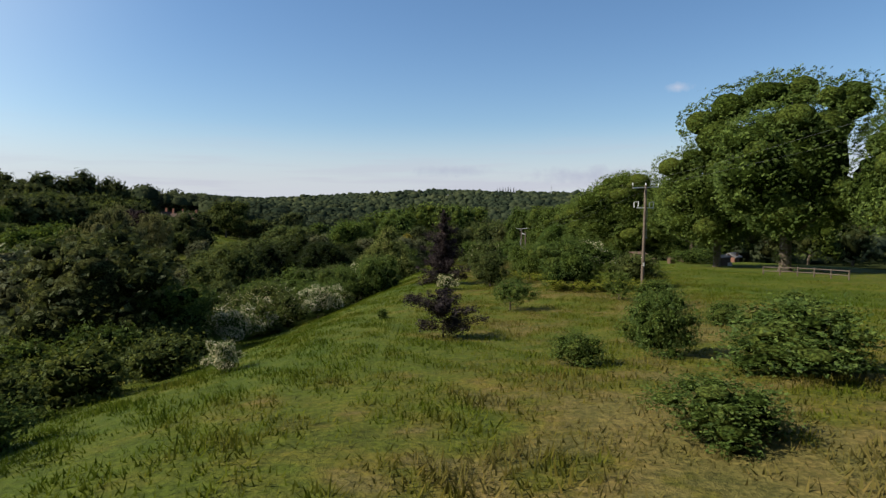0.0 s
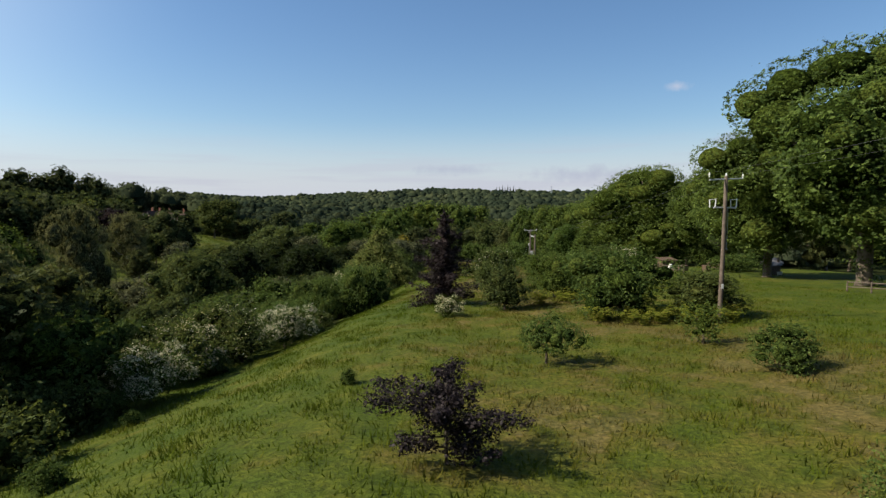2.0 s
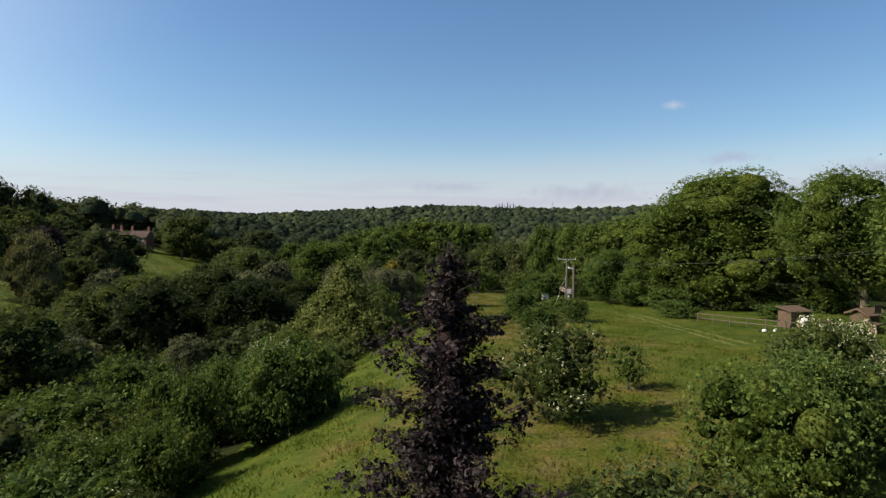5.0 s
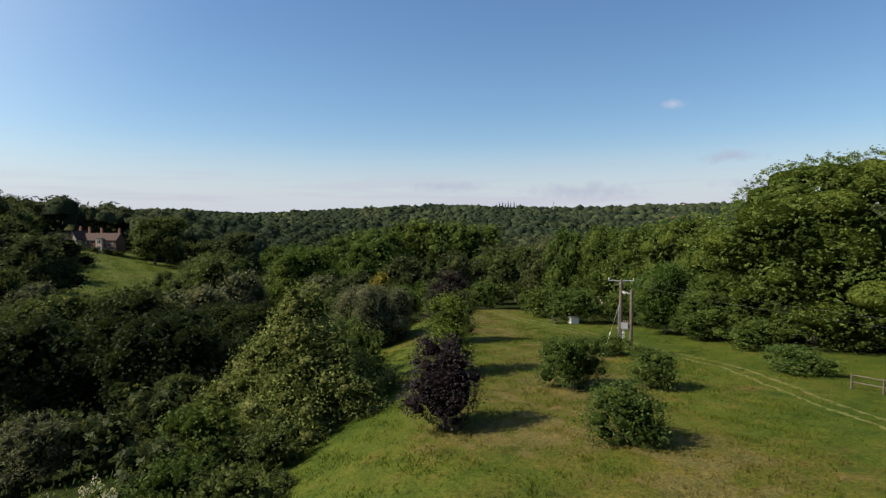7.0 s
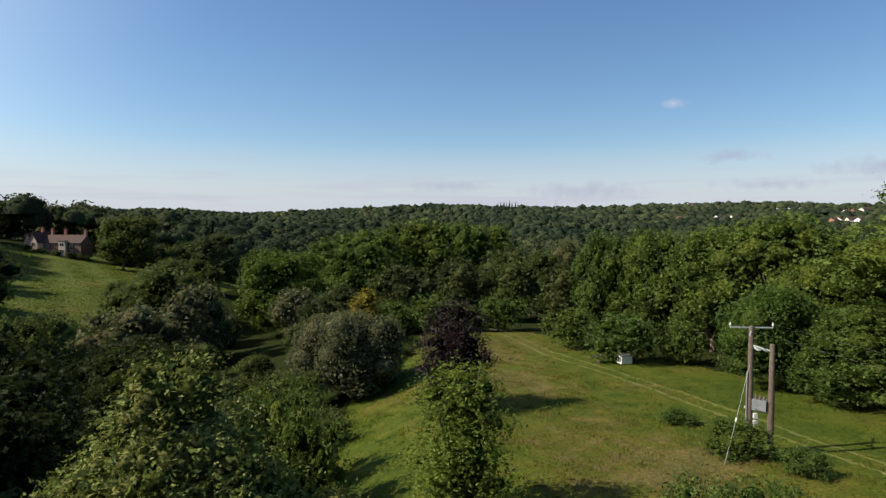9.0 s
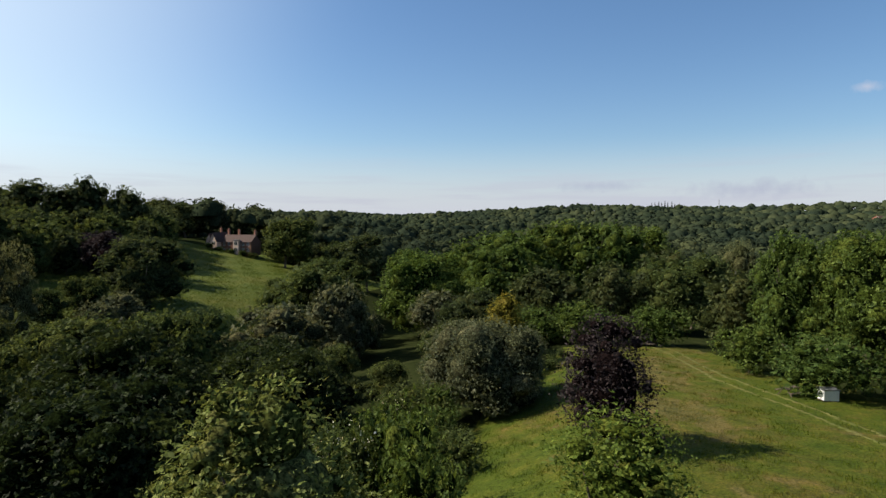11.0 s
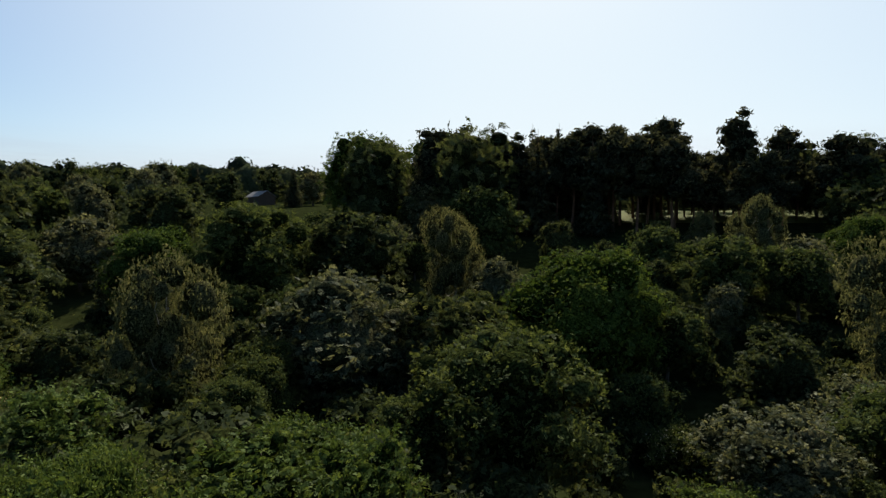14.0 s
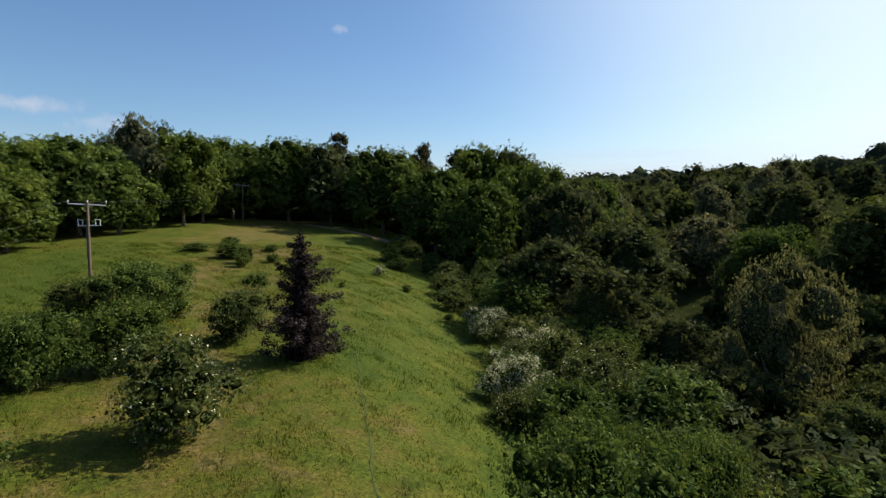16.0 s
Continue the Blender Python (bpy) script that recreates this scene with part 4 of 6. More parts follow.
grove((("bush", 18.6, 124.6, 1.5, 2.0), ("lime", 0.4, 121.0, 7.2, 4.8), ("round_beech", 0.9, 139.8, 9.0, 7.0), ("cone", -10.9, 119.0, 12.7, 17.6),
       ("silver", -10.6, 158.0, 9.4, 11.8), ("yellow", -11.8, 178.0, 11.0, 6.2), ("bush", 16.6, 127.9, 2.0, 3.6), ("bush", 16.4, 135.3, 1.1, 2.4),
       ("bush", 16.2, 10.8, 1.4, 3.8), ("bush", 10.2, 16.5, 2.2, 4.0), ("bush", 5.5, 10.9, 1.2, 2.4), ("bush", -13.0, 10.6, 2.4, 3.2)))
grove((("bush", -13.8, 15.8, 2.0, 3.0), ("bush", -14.8, 1.6, 2.2, 3.6), ("bush", -12.4, 31.0, 1.0, 1.3), ("bush", -18.6, 44.6, 1.5, 1.9), ("bush", -15.4, 41.2, 0.8, 0.9), ("bush", -20.0, 8.2, 2.2, 3.6), ("fading_hawthorn", -21.0, 18.4, 3.0, 5.4), ("thicket", -23.4, 31.7, 3.6, 6.0),
       ("bush", 14.0, 28.0, 1.2, 1.8), ("bush", 19.0, 30.0, 1.4, 2.0), ("bush", -3.9, 36.8, 0.7, 0.7), ("bush", 12.0, 5.0, 1.5, 2.6),), "bushes in the meadow")

# the valley wood, tree by tree
grove((
       ("near_wood", -36, 94.6, 12, 11.0), ("bright", -68, 95.6, 16.5, 16.4), ("wood", -110.6, 103.7, 10.9, 10.4), ("birch", -128.4, 123.2, 14.1, 11.3), ("birch", -135.6, 113.9, 9.2, 7.3),
       ("birch", -74.6, 129.7, 18.7, 15.1), ("wood", -94, 112.4, 12.5, 12), ("bright", -120.2, 138.3, 11.1, 10.5), ("near_grey", -42.3, 110.2, 8.9, 9.4), ("near_grey", -56, 120.9, 10.3, 10.8),
       ("near_wood", -56.1, 126.2, 9.6, 9.1), ("near_wood", -42.3, 115.9, 5.6, 5.3), ("near_wood", -34.3, 88, 6.2, 5.9), ("grey", -52, 72.1, 15, 14.4), ("deep", -57.9, 82.6, 14.2, 13.4),
       ("near_grey", -55.8, 78.5, 8.8, 9), ("wood", -75.4, 44.2, 18.1, 17.2), ("deep", -86.5, 56, 15.8, 15),), "valley trees")
grove((
       ("birch", -89.7, 72, 15.7, 12.7), ("wood", -116.7, 69.6, 17.3, 16.5), ("grey", -157.2, 39.7, 14.3, 13.6), ("near_wood", -58.6, 101.9, 7.5, 6.9), ("near_wood", -67.6, 87.6, 8.7, 8.1),
       ("wood", -73.5, 104.7, 8.6, 8), ("near_grey", -53.5, 85.1, 5.6, 5.9), ("deep", -69.2, 116, 9.4, 8.7), ("wood", -95.3, 123.1, 10.9, 10.2), ("birch", -39.5, 61.7, 13.7, 11),
       ("bright", -67, 32, 14.9, 14.2), ("wood", -82, 38.1, 16.3, 15.5), ("deep", -98, 4.2, 15.7, 14.9), ("grey", -74.1, 6.5, 13.3, 12.6), ("deep", -33, 56.3, 5.6, 5.3),
       ("deep", -27.6, 52.4, 8.5, 8.1), ("deep", -90.6, 50.9, 14, 13.3), ("grey", -57.4, 67.5, 14, 13.2),), "valley trees")
grove((
       ("near_wood", -46.1, 67.7, 7.8, 7.4), ("near_wood", -31.9, 74.8, 5.2, 4.9), ("deep", -49.3, 24, 15.1, 14.4), ("deep", -26.4, 42.3, 10.6, 10), ("near_wood", -57.5, 140.2, 13.6, 12.9),
       ("near_wood", -54.9, 150.8, 14.8, 14.1), ("near_wood", -52.6, 163.4, 14.9, 14.2), ("near_wood", -49.7, 120.5, 11.4, 10.9), ("wood", -78.1, 103.8, 9.5, 9), ("birch", -85.1, 166.8, 14.9, 12),
       ("deep", -87.4, 198.8, 16, 15.2), ("plum", -115.7, 217.4, 11.5, 10.9), ("grey", -78.2, 181.3, 8.8, 8.4), ("grey", -99.8, 125.6, 11.3, 10.8), ("wood", -52.4, 196.8, 18, 17.1),
       ("grey", -44.9, 176.9, 13.2, 12.6), ("grey", -56.8, 218.7, 14.3, 13.6), ("bright", -116.7, 144.1, 11.5, 11),), "valley trees")
grove((
       ("fading_hawthorn", -54.6, 104.3, 4.6, 4.8), ("thicket", -22, 71.2, 5, 6.7), ("thicket", -27.2, 56.2, 3.6, 4.6), ("thicket", -16.5, 70.0, 4.4, 5.8),
       ("fading_hawthorn", -21.7, 80, 3.1, 3.3), ("thicket", -26.4, 86.7, 4.2, 5.4), ("thicket", -31.3, 79.6, 3, 3.8), ("thicket", -25.3, 80.1, 2.8, 3.6), ("thicket", -22, 44.4, 5.9, 7.6),
       ("thicket", -30, 45.2, 3.5, 4.6), ("hawthorn", -20.1, 55.9, 4.2, 5.1), ("thicket", -21.7, 75.3, 3.1, 3.9), ("thicket", -31.8, 87.3, 3.7, 4.8), ("thicket", -27.9, 83.5, 4.3, 5.4),
       ("thicket", -37.1, 108, 3.8, 4.9), ("thicket", -33.1, 117.5, 3.4, 4.3),), "scrub below the meadow")
grove((
       ("thicket", -34.3, 106.7, 4.2, 5.3),), "scrub below the meadow")

# tall bushes along the meadow's lower edge
grove((("big_bush", -10.4, 84.8, 6.4, 7.0), ("big_bush", -15.2, 88.2, 6.2, 5.2), ("big_bush", -15.9, 81.8, 6.0, 5.0), ("big_bush", -14.6, 76.4, 4.4, 4.6), ("big_bush", -18.6, 76.4, 4.0, 5.8),
       ("thicket", -23.2, 90.4, 5.4, 5.8), ("thicket", -23.4, 84.2, 4.4, 7.4), ("hawthorn", -13.4, 92.0, 6.2, 3.6)), "bushes below the meadow")

# valley below the meadow
grove((
       ("wood", -48.0, 157.5, 14.6, 10.2),
       ))
grove((
       ("grey", -134.9, 48.9, 15.4, 13.0),
       ("plum", -127.7, 227.2, 10.3, 12.0), ("deep", -116.9, 229.8, 11.8, 17.0), ("deep", -138.0, 188.2, 12.0, 12.0), ("deep", -95.6, 206.0, 12.5, 16.5),
       ("wood", -115.7, 301.8, 20.0, 20.0), ("deep", -76.5, 289.6, 20.2, 17.9), ("wood", -65.1, 237.8, 17.0, 20.0)))
grove((("grey", -41.7, 193.4, 15.0, 11.0), ("wood", -58.8, 200.7, 14.7, 14.9), ("bright", -36.0, 225.9, 19.1, 20.0), ("oak", -23.9, 262.2, 25.5, 28.0),
       ("oak", -8.9, 272.9, 28.6, 24.0), ("oak", 4.0, 270.3, 28.0, 22.0), ("oak", 14.5, 281.1, 27.6, 20.0), ("grey", -26.2, 202.3, 11.0, 10.0),
       ("fading_hawthorn", -13.6, 128.7, 8.0, 4.0), ("thicket", -10.7, 130.9, 7.6, 5.4), ("thicket", -7.8, 126.2, 6.2, 4.4), 
       ("fading_hawthorn", -20.1, 53.1, 4.4, 6.0)))

# behind the start of the flight, and the tall row along the meadow's eastern side
grove((("oak", 4.3, -34.2, 19.5, 16.0), ("pine", -8.1, -41.9, 22.5, 9.0), ("oak", -15.9, -20.4, 18.9, 16.5), ("pine", -26.4, -30.5, 23.1, 10.5),
       ("pine", -35.4, -28.5, 25.2, 11.8), ("pine", -41.8, -22.9, 26.0, 10.2), ("oak", -40.5, 0.6, 23.2, 15.6), ("deep", -40.9, 16.2, 20.0, 12.2),
       ("oak", -28.1, 9.3, 16.1, 13.3), ("oak", -24.5, -6.9, 17.0, 15.2),
       ("oak", 43.5, 3.9, 16.9, 17.1), ("oak", 37.2, -4.5, 16.8, 15.2), ("grey", 31.3, -18.8, 21.0, 13.0)))
grove((("oak", 23.9, -19.1, 18.4, 14.2), ("oak", 17.0, -38.1, 19.2, 15.6), ("oak", 31.9, -6.4, 13.2, 13.8), ("oak", 40.3, 12.6, 11.0, 12.3),
       ("oak", 42.9, 22.4, 12.0, 12.8), ("grey", 11.6, -47.2, 12.5, 7.2), ("oak", 46.0, 36.0, 17.0, 15.0), ("near_oak", 48.0, 52.0, 21.0, 17.0),
       ("near_oak", 44.2, 72.9, 25.0, 25.0), ("near_oak", 42.6, 87.8, 19.5, 18.0), ("ground_oak", 42.5, 135.5, 21.3, 25.5), ("near_oak", 51.2, 116.5, 17.4, 15.0),
       ("bright", 29.0, 145.4, 9.0, 8.2), ("oak", 72.0, 146.0, 16.5, 15.0), ("oak", 60.0, 160.0, 18.0, 15.0), ("deep", 20.5, 190.5, 12.0, 10.0)))
grove((("oak", 42.1, 180.8, 17.2, 14.2), ("oak", 47.4, 171.9, 16.3, 14.4), ("deep", 51.3, 162.8, 13.6, 12.2), ("thicket", 17.4, 172.6, 5.3, 6.6),
       ("thicket", 20.7, 160.7, 5.7, 8.0), ("thicket", 26.8, 159.4, 5.1, 4.4), ("bramble", 30.2, 154.4, 2.2, 3.6), ("edge_tree", 24.8, 182.4, 16.6, 9.0), ("edge_tree", 30.2, 176.0, 16.6, 11.5), ("edge_tree", 35.0, 168.6, 16.4, 12.5), ("edge_tree", 41.5, 163.0, 17.6, 15.0), ("edge_tree", 32.6, 138.6, 8.2, 8.6), ("edge_tree", 37.8, 150.5, 12.0, 11.0), ("birch", 31.6, 237.5, 19.5, 15.5), ("wood", 21.3, 232.2, 15.7, 14.3),
       ("thicket", 31.0, 140.0, 3.2, 5.0), ("thicket", 33.0, 131.0, 3.4, 6.0), ("thicket", 29.0, 118.0, 2.2, 5.0), ("thicket", 37.5, 137.0, 3.6, 6.0), ("thicket", 42.0, 131.0, 3.8, 6.5), ("thicket", 46.5, 128.0, 4.0, 6.5), ("thicket", 40.5, 116.0, 1.9, 4.6), ("thicket", 52.0, 124.0, 5.0, 7.0), ("thicket", 47.5, 104.0, 3.0, 5.5), ("thicket", 43.0, 99.0, 2.6, 5.0),
       ("wood", 15.0, 214.0, 13.0, 12.0), ("deep", 33.0, 197.0, 11.5, 12.0), ("deep", 4.0, 216.0, 14.0, 12.0), ("deep", -8.0, 208.0, 13.0, 12.0), ("deep", -17.0, 188.0, 11.0, 10.0)), "trees round the meadow")
grove((("fir", -173.0, 181.9, 23.5, 15.5), ("fir", -167.5, 192.8, 24.5, 13.5), ("far_deep", -171.0, 241.1, 17.6, 15.0), ("far_deep", -164.4, 248.9, 17.9, 14.0), ("far_deep", -159.1, 254.6, 21.8, 14.0), ("far_deep", -152.5, 261.1, 20.6, 13.0), ("pine", -164.1, 124.3, 29.0, 14.0), ("pine", -162.5, 133.9, 25.0, 15.0), ("pine", -159.7, 145.6, 23.5, 15.0), ("pine", -160.0, 156.0, 21.5, 14.0), ("fir", -164.5, 332.7, 18.0, 9.1), ("fir", -187.4, -26.0, 16.7, 9.1), ("cypress", -200.2, -98.7, 19.0, 5.0), ("cypress", -199.0, -82.7, 15.0, 4.0)))


grove((("oak", -37.7, -18.2, 25.6, 17.0), ("deep", -44.5, -17.4, 26.0, 15.0), ("oak", -50.9, -16.8, 25.0, 15.0), ("deep", -57.8, -15.6, 23.2, 14.0), ("oak", -66.0, -24.0, 21.5, 17.0), ("deep", -81.4, -43.0, 18.6, 18.0),
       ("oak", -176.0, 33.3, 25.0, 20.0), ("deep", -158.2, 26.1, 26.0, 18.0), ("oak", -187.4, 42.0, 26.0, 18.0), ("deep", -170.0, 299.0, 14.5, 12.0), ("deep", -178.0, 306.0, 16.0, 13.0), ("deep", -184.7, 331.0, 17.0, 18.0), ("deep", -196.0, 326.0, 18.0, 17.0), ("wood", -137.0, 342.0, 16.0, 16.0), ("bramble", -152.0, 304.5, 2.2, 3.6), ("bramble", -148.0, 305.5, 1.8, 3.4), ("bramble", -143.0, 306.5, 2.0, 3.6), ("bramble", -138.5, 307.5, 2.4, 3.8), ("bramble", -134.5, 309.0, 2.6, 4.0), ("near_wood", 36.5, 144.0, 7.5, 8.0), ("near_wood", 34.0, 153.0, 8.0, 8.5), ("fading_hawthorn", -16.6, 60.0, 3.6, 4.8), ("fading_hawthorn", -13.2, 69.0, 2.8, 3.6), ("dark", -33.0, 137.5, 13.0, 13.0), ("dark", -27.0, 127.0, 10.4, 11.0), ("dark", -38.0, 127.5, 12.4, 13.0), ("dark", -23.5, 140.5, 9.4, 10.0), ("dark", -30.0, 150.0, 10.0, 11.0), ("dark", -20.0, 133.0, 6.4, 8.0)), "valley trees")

# ---------------------------------------------------------------- the rest of the woods
def fill(rng, n, xs, ys, kinds, hs, gap=4.5, keep=None, group="valley trees", rad=0.28):
    """Scatters trees that keep clear of one another."""
    made = 0
    for _ in range(n * 70):
        if made >= n:
            break
        x, y = rng.uniform(*xs), rng.uniform(*ys)
        h = rng.uniform(*hs)
        if keep and not keep(x, y):
            continue
        if in_pasture(x, y) or in_sight(x, y, h):
            continue
        r = h * rad
        if any((x - a) ** 2 + (y - b) ** 2 < max(gap, (r + c) * 0.78) ** 2 for a, b, c in TAKEN):
            continue
        plant(kinds[made % len(kinds)], x, y, h, group=group)
        TAKEN.append((x, y, r))
        made += 1


def meadow_edge(y):
    return float(np.interp(y, [-10, 30, 50, 65, 82, 92, 107, 147, 170, 195], [-17.5, -18.5, -18.2, -15.5, -12, -9.5, -9.5, -10, -6, 0]))


rng = np.random.default_rng(11)
for y in np.arange(-4, 186, 2.3):
    x = meadow_edge(y) - rng.uniform(-0.6, 2.4)
    if rng.uniform() < 0.68 and all((x - a) ** 2 + (y - b) ** 2 > (c * 0.7 + 0.8) ** 2 for a, b, c in TAKEN):
        h = rng.uniform(0.9, 3.2)
        plant("bramble", x, y, h, h * rng.uniform(1.3, 1.8), group="scrub along the meadow")
        TAKEN.append((x, y, h * 0.6))
for x in np.arange(-14, 13, 3.0):
    h = rng.uniform(4.0, 6.5)
    plant("thicket", x, 196 + rng.uniform(-2, 2) - abs(x) * 0.25, h, h * 1.35, group="hedge below the wood")
fill(rng, 30, (-28, -9), (20, 175), ["thicket", "thicket", "bramble", "thicket", "fading_hawthorn"], (3.0, 5.0), 2.6, lambda x, y: meadow_edge(y) - 9 < x < meadow_edge(y) - 2, "scrub along the meadow")
fill(rng, 14, (-48, -16), (20, 180), ["near_wood", "near_wood", "near_grey", "near_wood"], (4.5, 7.0), 6.0, lambda x, y: meadow_edge(y) - 34 < x < meadow_edge(y) - 8)
fill(rng, 34, (-128, -45), (-20, 160), ["wood", "deep", "wood", "grey", "deep"], (7.0, 10.5), 8.0, lambda x, y: not (x < -92 and y > 138), rad=0.36)
LOW = []
for _ in range(4000):
    x, y, h = rng.uniform(-105, -17), rng.uniform(24, 165), rng.uniform(2.4, 4.6)
    if x > meadow_edge(y) - 6 or (x + 26.5) ** 2 + (y - 102.0) ** 2 < 60 or (x < -84 and y > 132) or in_pasture(x, y):
        continue
    if any((x - a) ** 2 + (y - b) ** 2 < 5.2 ** 2 for a, b in LOW) or any((x - a) ** 2 + (y - b) ** 2 < min(c * 0.45, 2.2) ** 2 for a, b, c in TAKEN):
        continue
    plant("undergrowth", x, y, h, h * rng.uniform(1.3, 1.8), group="undergrowth of the valley wood")
    LOW.append((x, y))
    if len(LOW) >= 190:
        break
for x in np.arange(-24, 34, 3.4):
    h = rng.uniform(5.0, 8.0)
    plant("thicket", x, -50 + rng.uniform(-2, 2) + abs(x - 4) * 0.25, h, h * 1.3, group="hedge behind the hilltop")
fill(rng, 26, (-92, -40), (150, 260), ["wood", "deep", "grey"], (6, 9.5), 6, lambda x, y: x > -88)
fill(rng, 24, (-75, 60), (200, 330), ["far_wood", "far_deep", "oak", "far_wood"], (14, 20), 8, lambda x, y: y > 222 or x < -14)
fill(rng, 20, (54, 120), (-20, 330), ["oak", "far_wood", "far_deep"], (13, 18), 9)
fill(rng, 34, (-70, 60), (-85, -38), ["oak", "far_wood", "far_deep"], (17, 22), 7)
fill(rng, 54, (-184, -150), (40, 110), ["pine", "pine", "pine", "fir", "pine"], (23, 29.5), 3.6, None, "pine stand", 0.15)
fill(rng, 46, (-184, -150), (110, 178), ["pine", "far_deep", "pine", "far_deep", "pine"], (15.5, 21), 3.6, lambda x, y: x + (y - 110) * 0.12 > -182, "pine stand", 0.15)
fill(rng, 20, (-168, -134), (6, 64), ["far_deep", "oak", "far_deep", "pine"], (26, 30), 5.0, lambda x, y: math.degrees(math.atan2(-(x + 0.6), y - 102)) < 117.5)
fill(rng, 64, (-185, -112), (140, 312), ["far_deep", "far_wood", "far_deep"], (11, 15), 6, lambda x, y: (x + 150) ** 2 + (y - 311) ** 2 > 26 ** 2 and np.interp(y, [140, 165, 200, 240, 290, 312], [-118, -119, -122, -127, -150, -170]) - 34 < x < np.interp(y, [140, 165, 200, 240, 290, 312], [-118, -119, -122, -127, -150, -170]), rad=0.24)
fill(rng, 44, (-245, -160), (165, 350), ["far_deep", "far_wood", "far_deep", "far_wood", "pine"], (12.5, 17), 7, lambda x, y: (x + 150) ** 2 + (y - 311) ** 2 > 30 ** 2)
fill(rng, 16, (-215, -188), (50, 180), ["far_deep", "pine"], (16, 20), 7, lambda x, y: x < -196)
fill(rng, 40, (-230, -60), (-170, -20), ["far_deep", "far_wood", "far_deep", "grey"], (12, 17), 8)
fill(rng, 26, (12, 62), (-60, 40), ["oak", "far_wood"], (11, 17), 6, lambda x, y: x > np.interp(y, [-60, -30, 0, 40], [12, 20, 36, 46]))
fill(rng, 18, (-58, 12), (-62, 12), ["oak", "far_deep"], (14, 19), 6, lambda x, y: y < np.interp(x, [-58, -30, -12, 12], [12, 4, -22, -40]))
fill(rng, 18, (-150, -92), (292, 345), ["far_wood", "far_deep"], (9, 14), 7, lambda x, y: (x + 150) ** 2 + (y - 311) ** 2 > 24 ** 2 and x + 150 > (y - 311) * 0.4 and y > 300)


def low_dome():
    """A coarse crown for trees on far hills."""
    th = np.arange(6) * math.pi / 3
    v = np.concatenate([[(0, 0, 1)], np.stack([np.cos(th) * 0.72, np.sin(th) * 0.72, np.full(6, 0.62)], -1), np.stack([np.cos(th + 0.5), np.sin(th + 0.5), np.full(6, -0.1)], -1)])
    f = [(0, 1 + k, 1 + (k + 1) % 6) for k in range(6)]
    for k in range(6):
        f += [(1 + k, 7 + k, 1 + (k + 1) % 6), (1 + (k + 1) % 6, 7 + k, 7 + (k + 1) % 6)]
    return v, np.array(f)


def far_woods():
    """Wooded hills to the horizon: thousands of crowns in one mesh, with loose leafy sprays on the nearer ones."""
    rng = np.random.default_rng(3)
    V, T, Q = [], [], []
    total = 0
    ball, dome = ICO1, low_dome()
    ball = (ball[0], ball[1][(ball[0][ball[1]][:, :, 2] > -0.5).all(1)])
    for r0, r1, step, lo, hi, sprays in ((190, 360, 7.4, 3.4, 5.6, 34), (360, 620, 8.4, 3.6, 6.0, 12), (620, 1050, 8.8, 3.6, 6.2, 2), (1050, 1720, 11.5, 4.4, 7.4, 0)):
        v0, f0 = ball if r0 < 300 else dome
        n = int((r1 ** 2 - r0 ** 2) * math.radians(205) / 2 / step ** 2)
        a = np.radians(rng.uniform(-46, 159, n))
        r = np.sqrt(rng.uniform(r0 ** 2, r1 ** 2, n))
        x, y = -0.6 - r * np.sin(a), 102 + r * np.cos(a)
        inside = (x > -235) & (x < 125) & (y > -165) & (y < 335)
        field = (((x + 40) / 60) ** 2 + ((y - 620) / 45) ** 2 < 1) | (((x - 210) / 70) ** 2 + ((y - 930) / 40) ** 2 < 1)
        ok = ~inside & ~field
        x, y = x[ok], y[ok]
        z = height(x, y)
        n = len(x)
        w = rng.uniform(lo, hi, n) * rng.choice([0.55, 0.7, 0.9, 1.1, 1.6], n)
        hgt = w * rng.uniform(0.6, 1.05, n)
        base = 8.5 + w * 0.5 + rng.normal(size=n) * 1.5 + 3.5 * np.sin(x / 47 + 2 * np.sin(y / 61)) * np.sin(y / 53 + 1.3)
        ang = rng.uniform(0, 6.28, n)
        jit = 1 + rng.normal(size=(n, len(v0))) * 0.14
        vx = (v0[None, :, 0] * np.cos(ang)[:, None] - v0[None, :, 1] * np.sin(ang)[:, None]) * jit
        vy = (v0[None, :, 0] * np.sin(ang)[:, None] + v0[None, :, 1] * np.cos(ang)[:, None]) * jit
        vz = v0[None, :, 2] * jit
        c = np.stack([x, y, z + base - hgt * 0.5], -1)
        P = np.stack([c[:, :1] + vx * w[:, None], c[:, 1:2] + vy * w[:, None], c[:, 2:] + vz * hgt[:, None]], -1)
        V.append(P.reshape(-1, 3))
        T.append((f0[None] + (np.arange(n) * len(v0))[:, None, None]).reshape(-1, 3) + total)
        total += n * len(v0)
        if sprays:
            lobes = [(c[i], (w[i], w[i], hgt[i])) for i in range(n)]
            lv, lq = leaves(rng, lobes, n * sprays, 1.0 if sprays > 20 else 1.6 if sprays > 2 else 2.4, 0.3, 0.55, (0.9, 1.16), -0.2)
            V.append(lv)
            Q.append(lq + total)
            total += len(lv)
    ob = new("distant_woods", mesh_np("distant_woods", np.concatenate(V), np.concatenate(Q), np.concatenate(T), [FAR_WOOD], smooth=True))
    tagged(ob, "dark green woods that cover the far hills", "woods", kind="stuff")


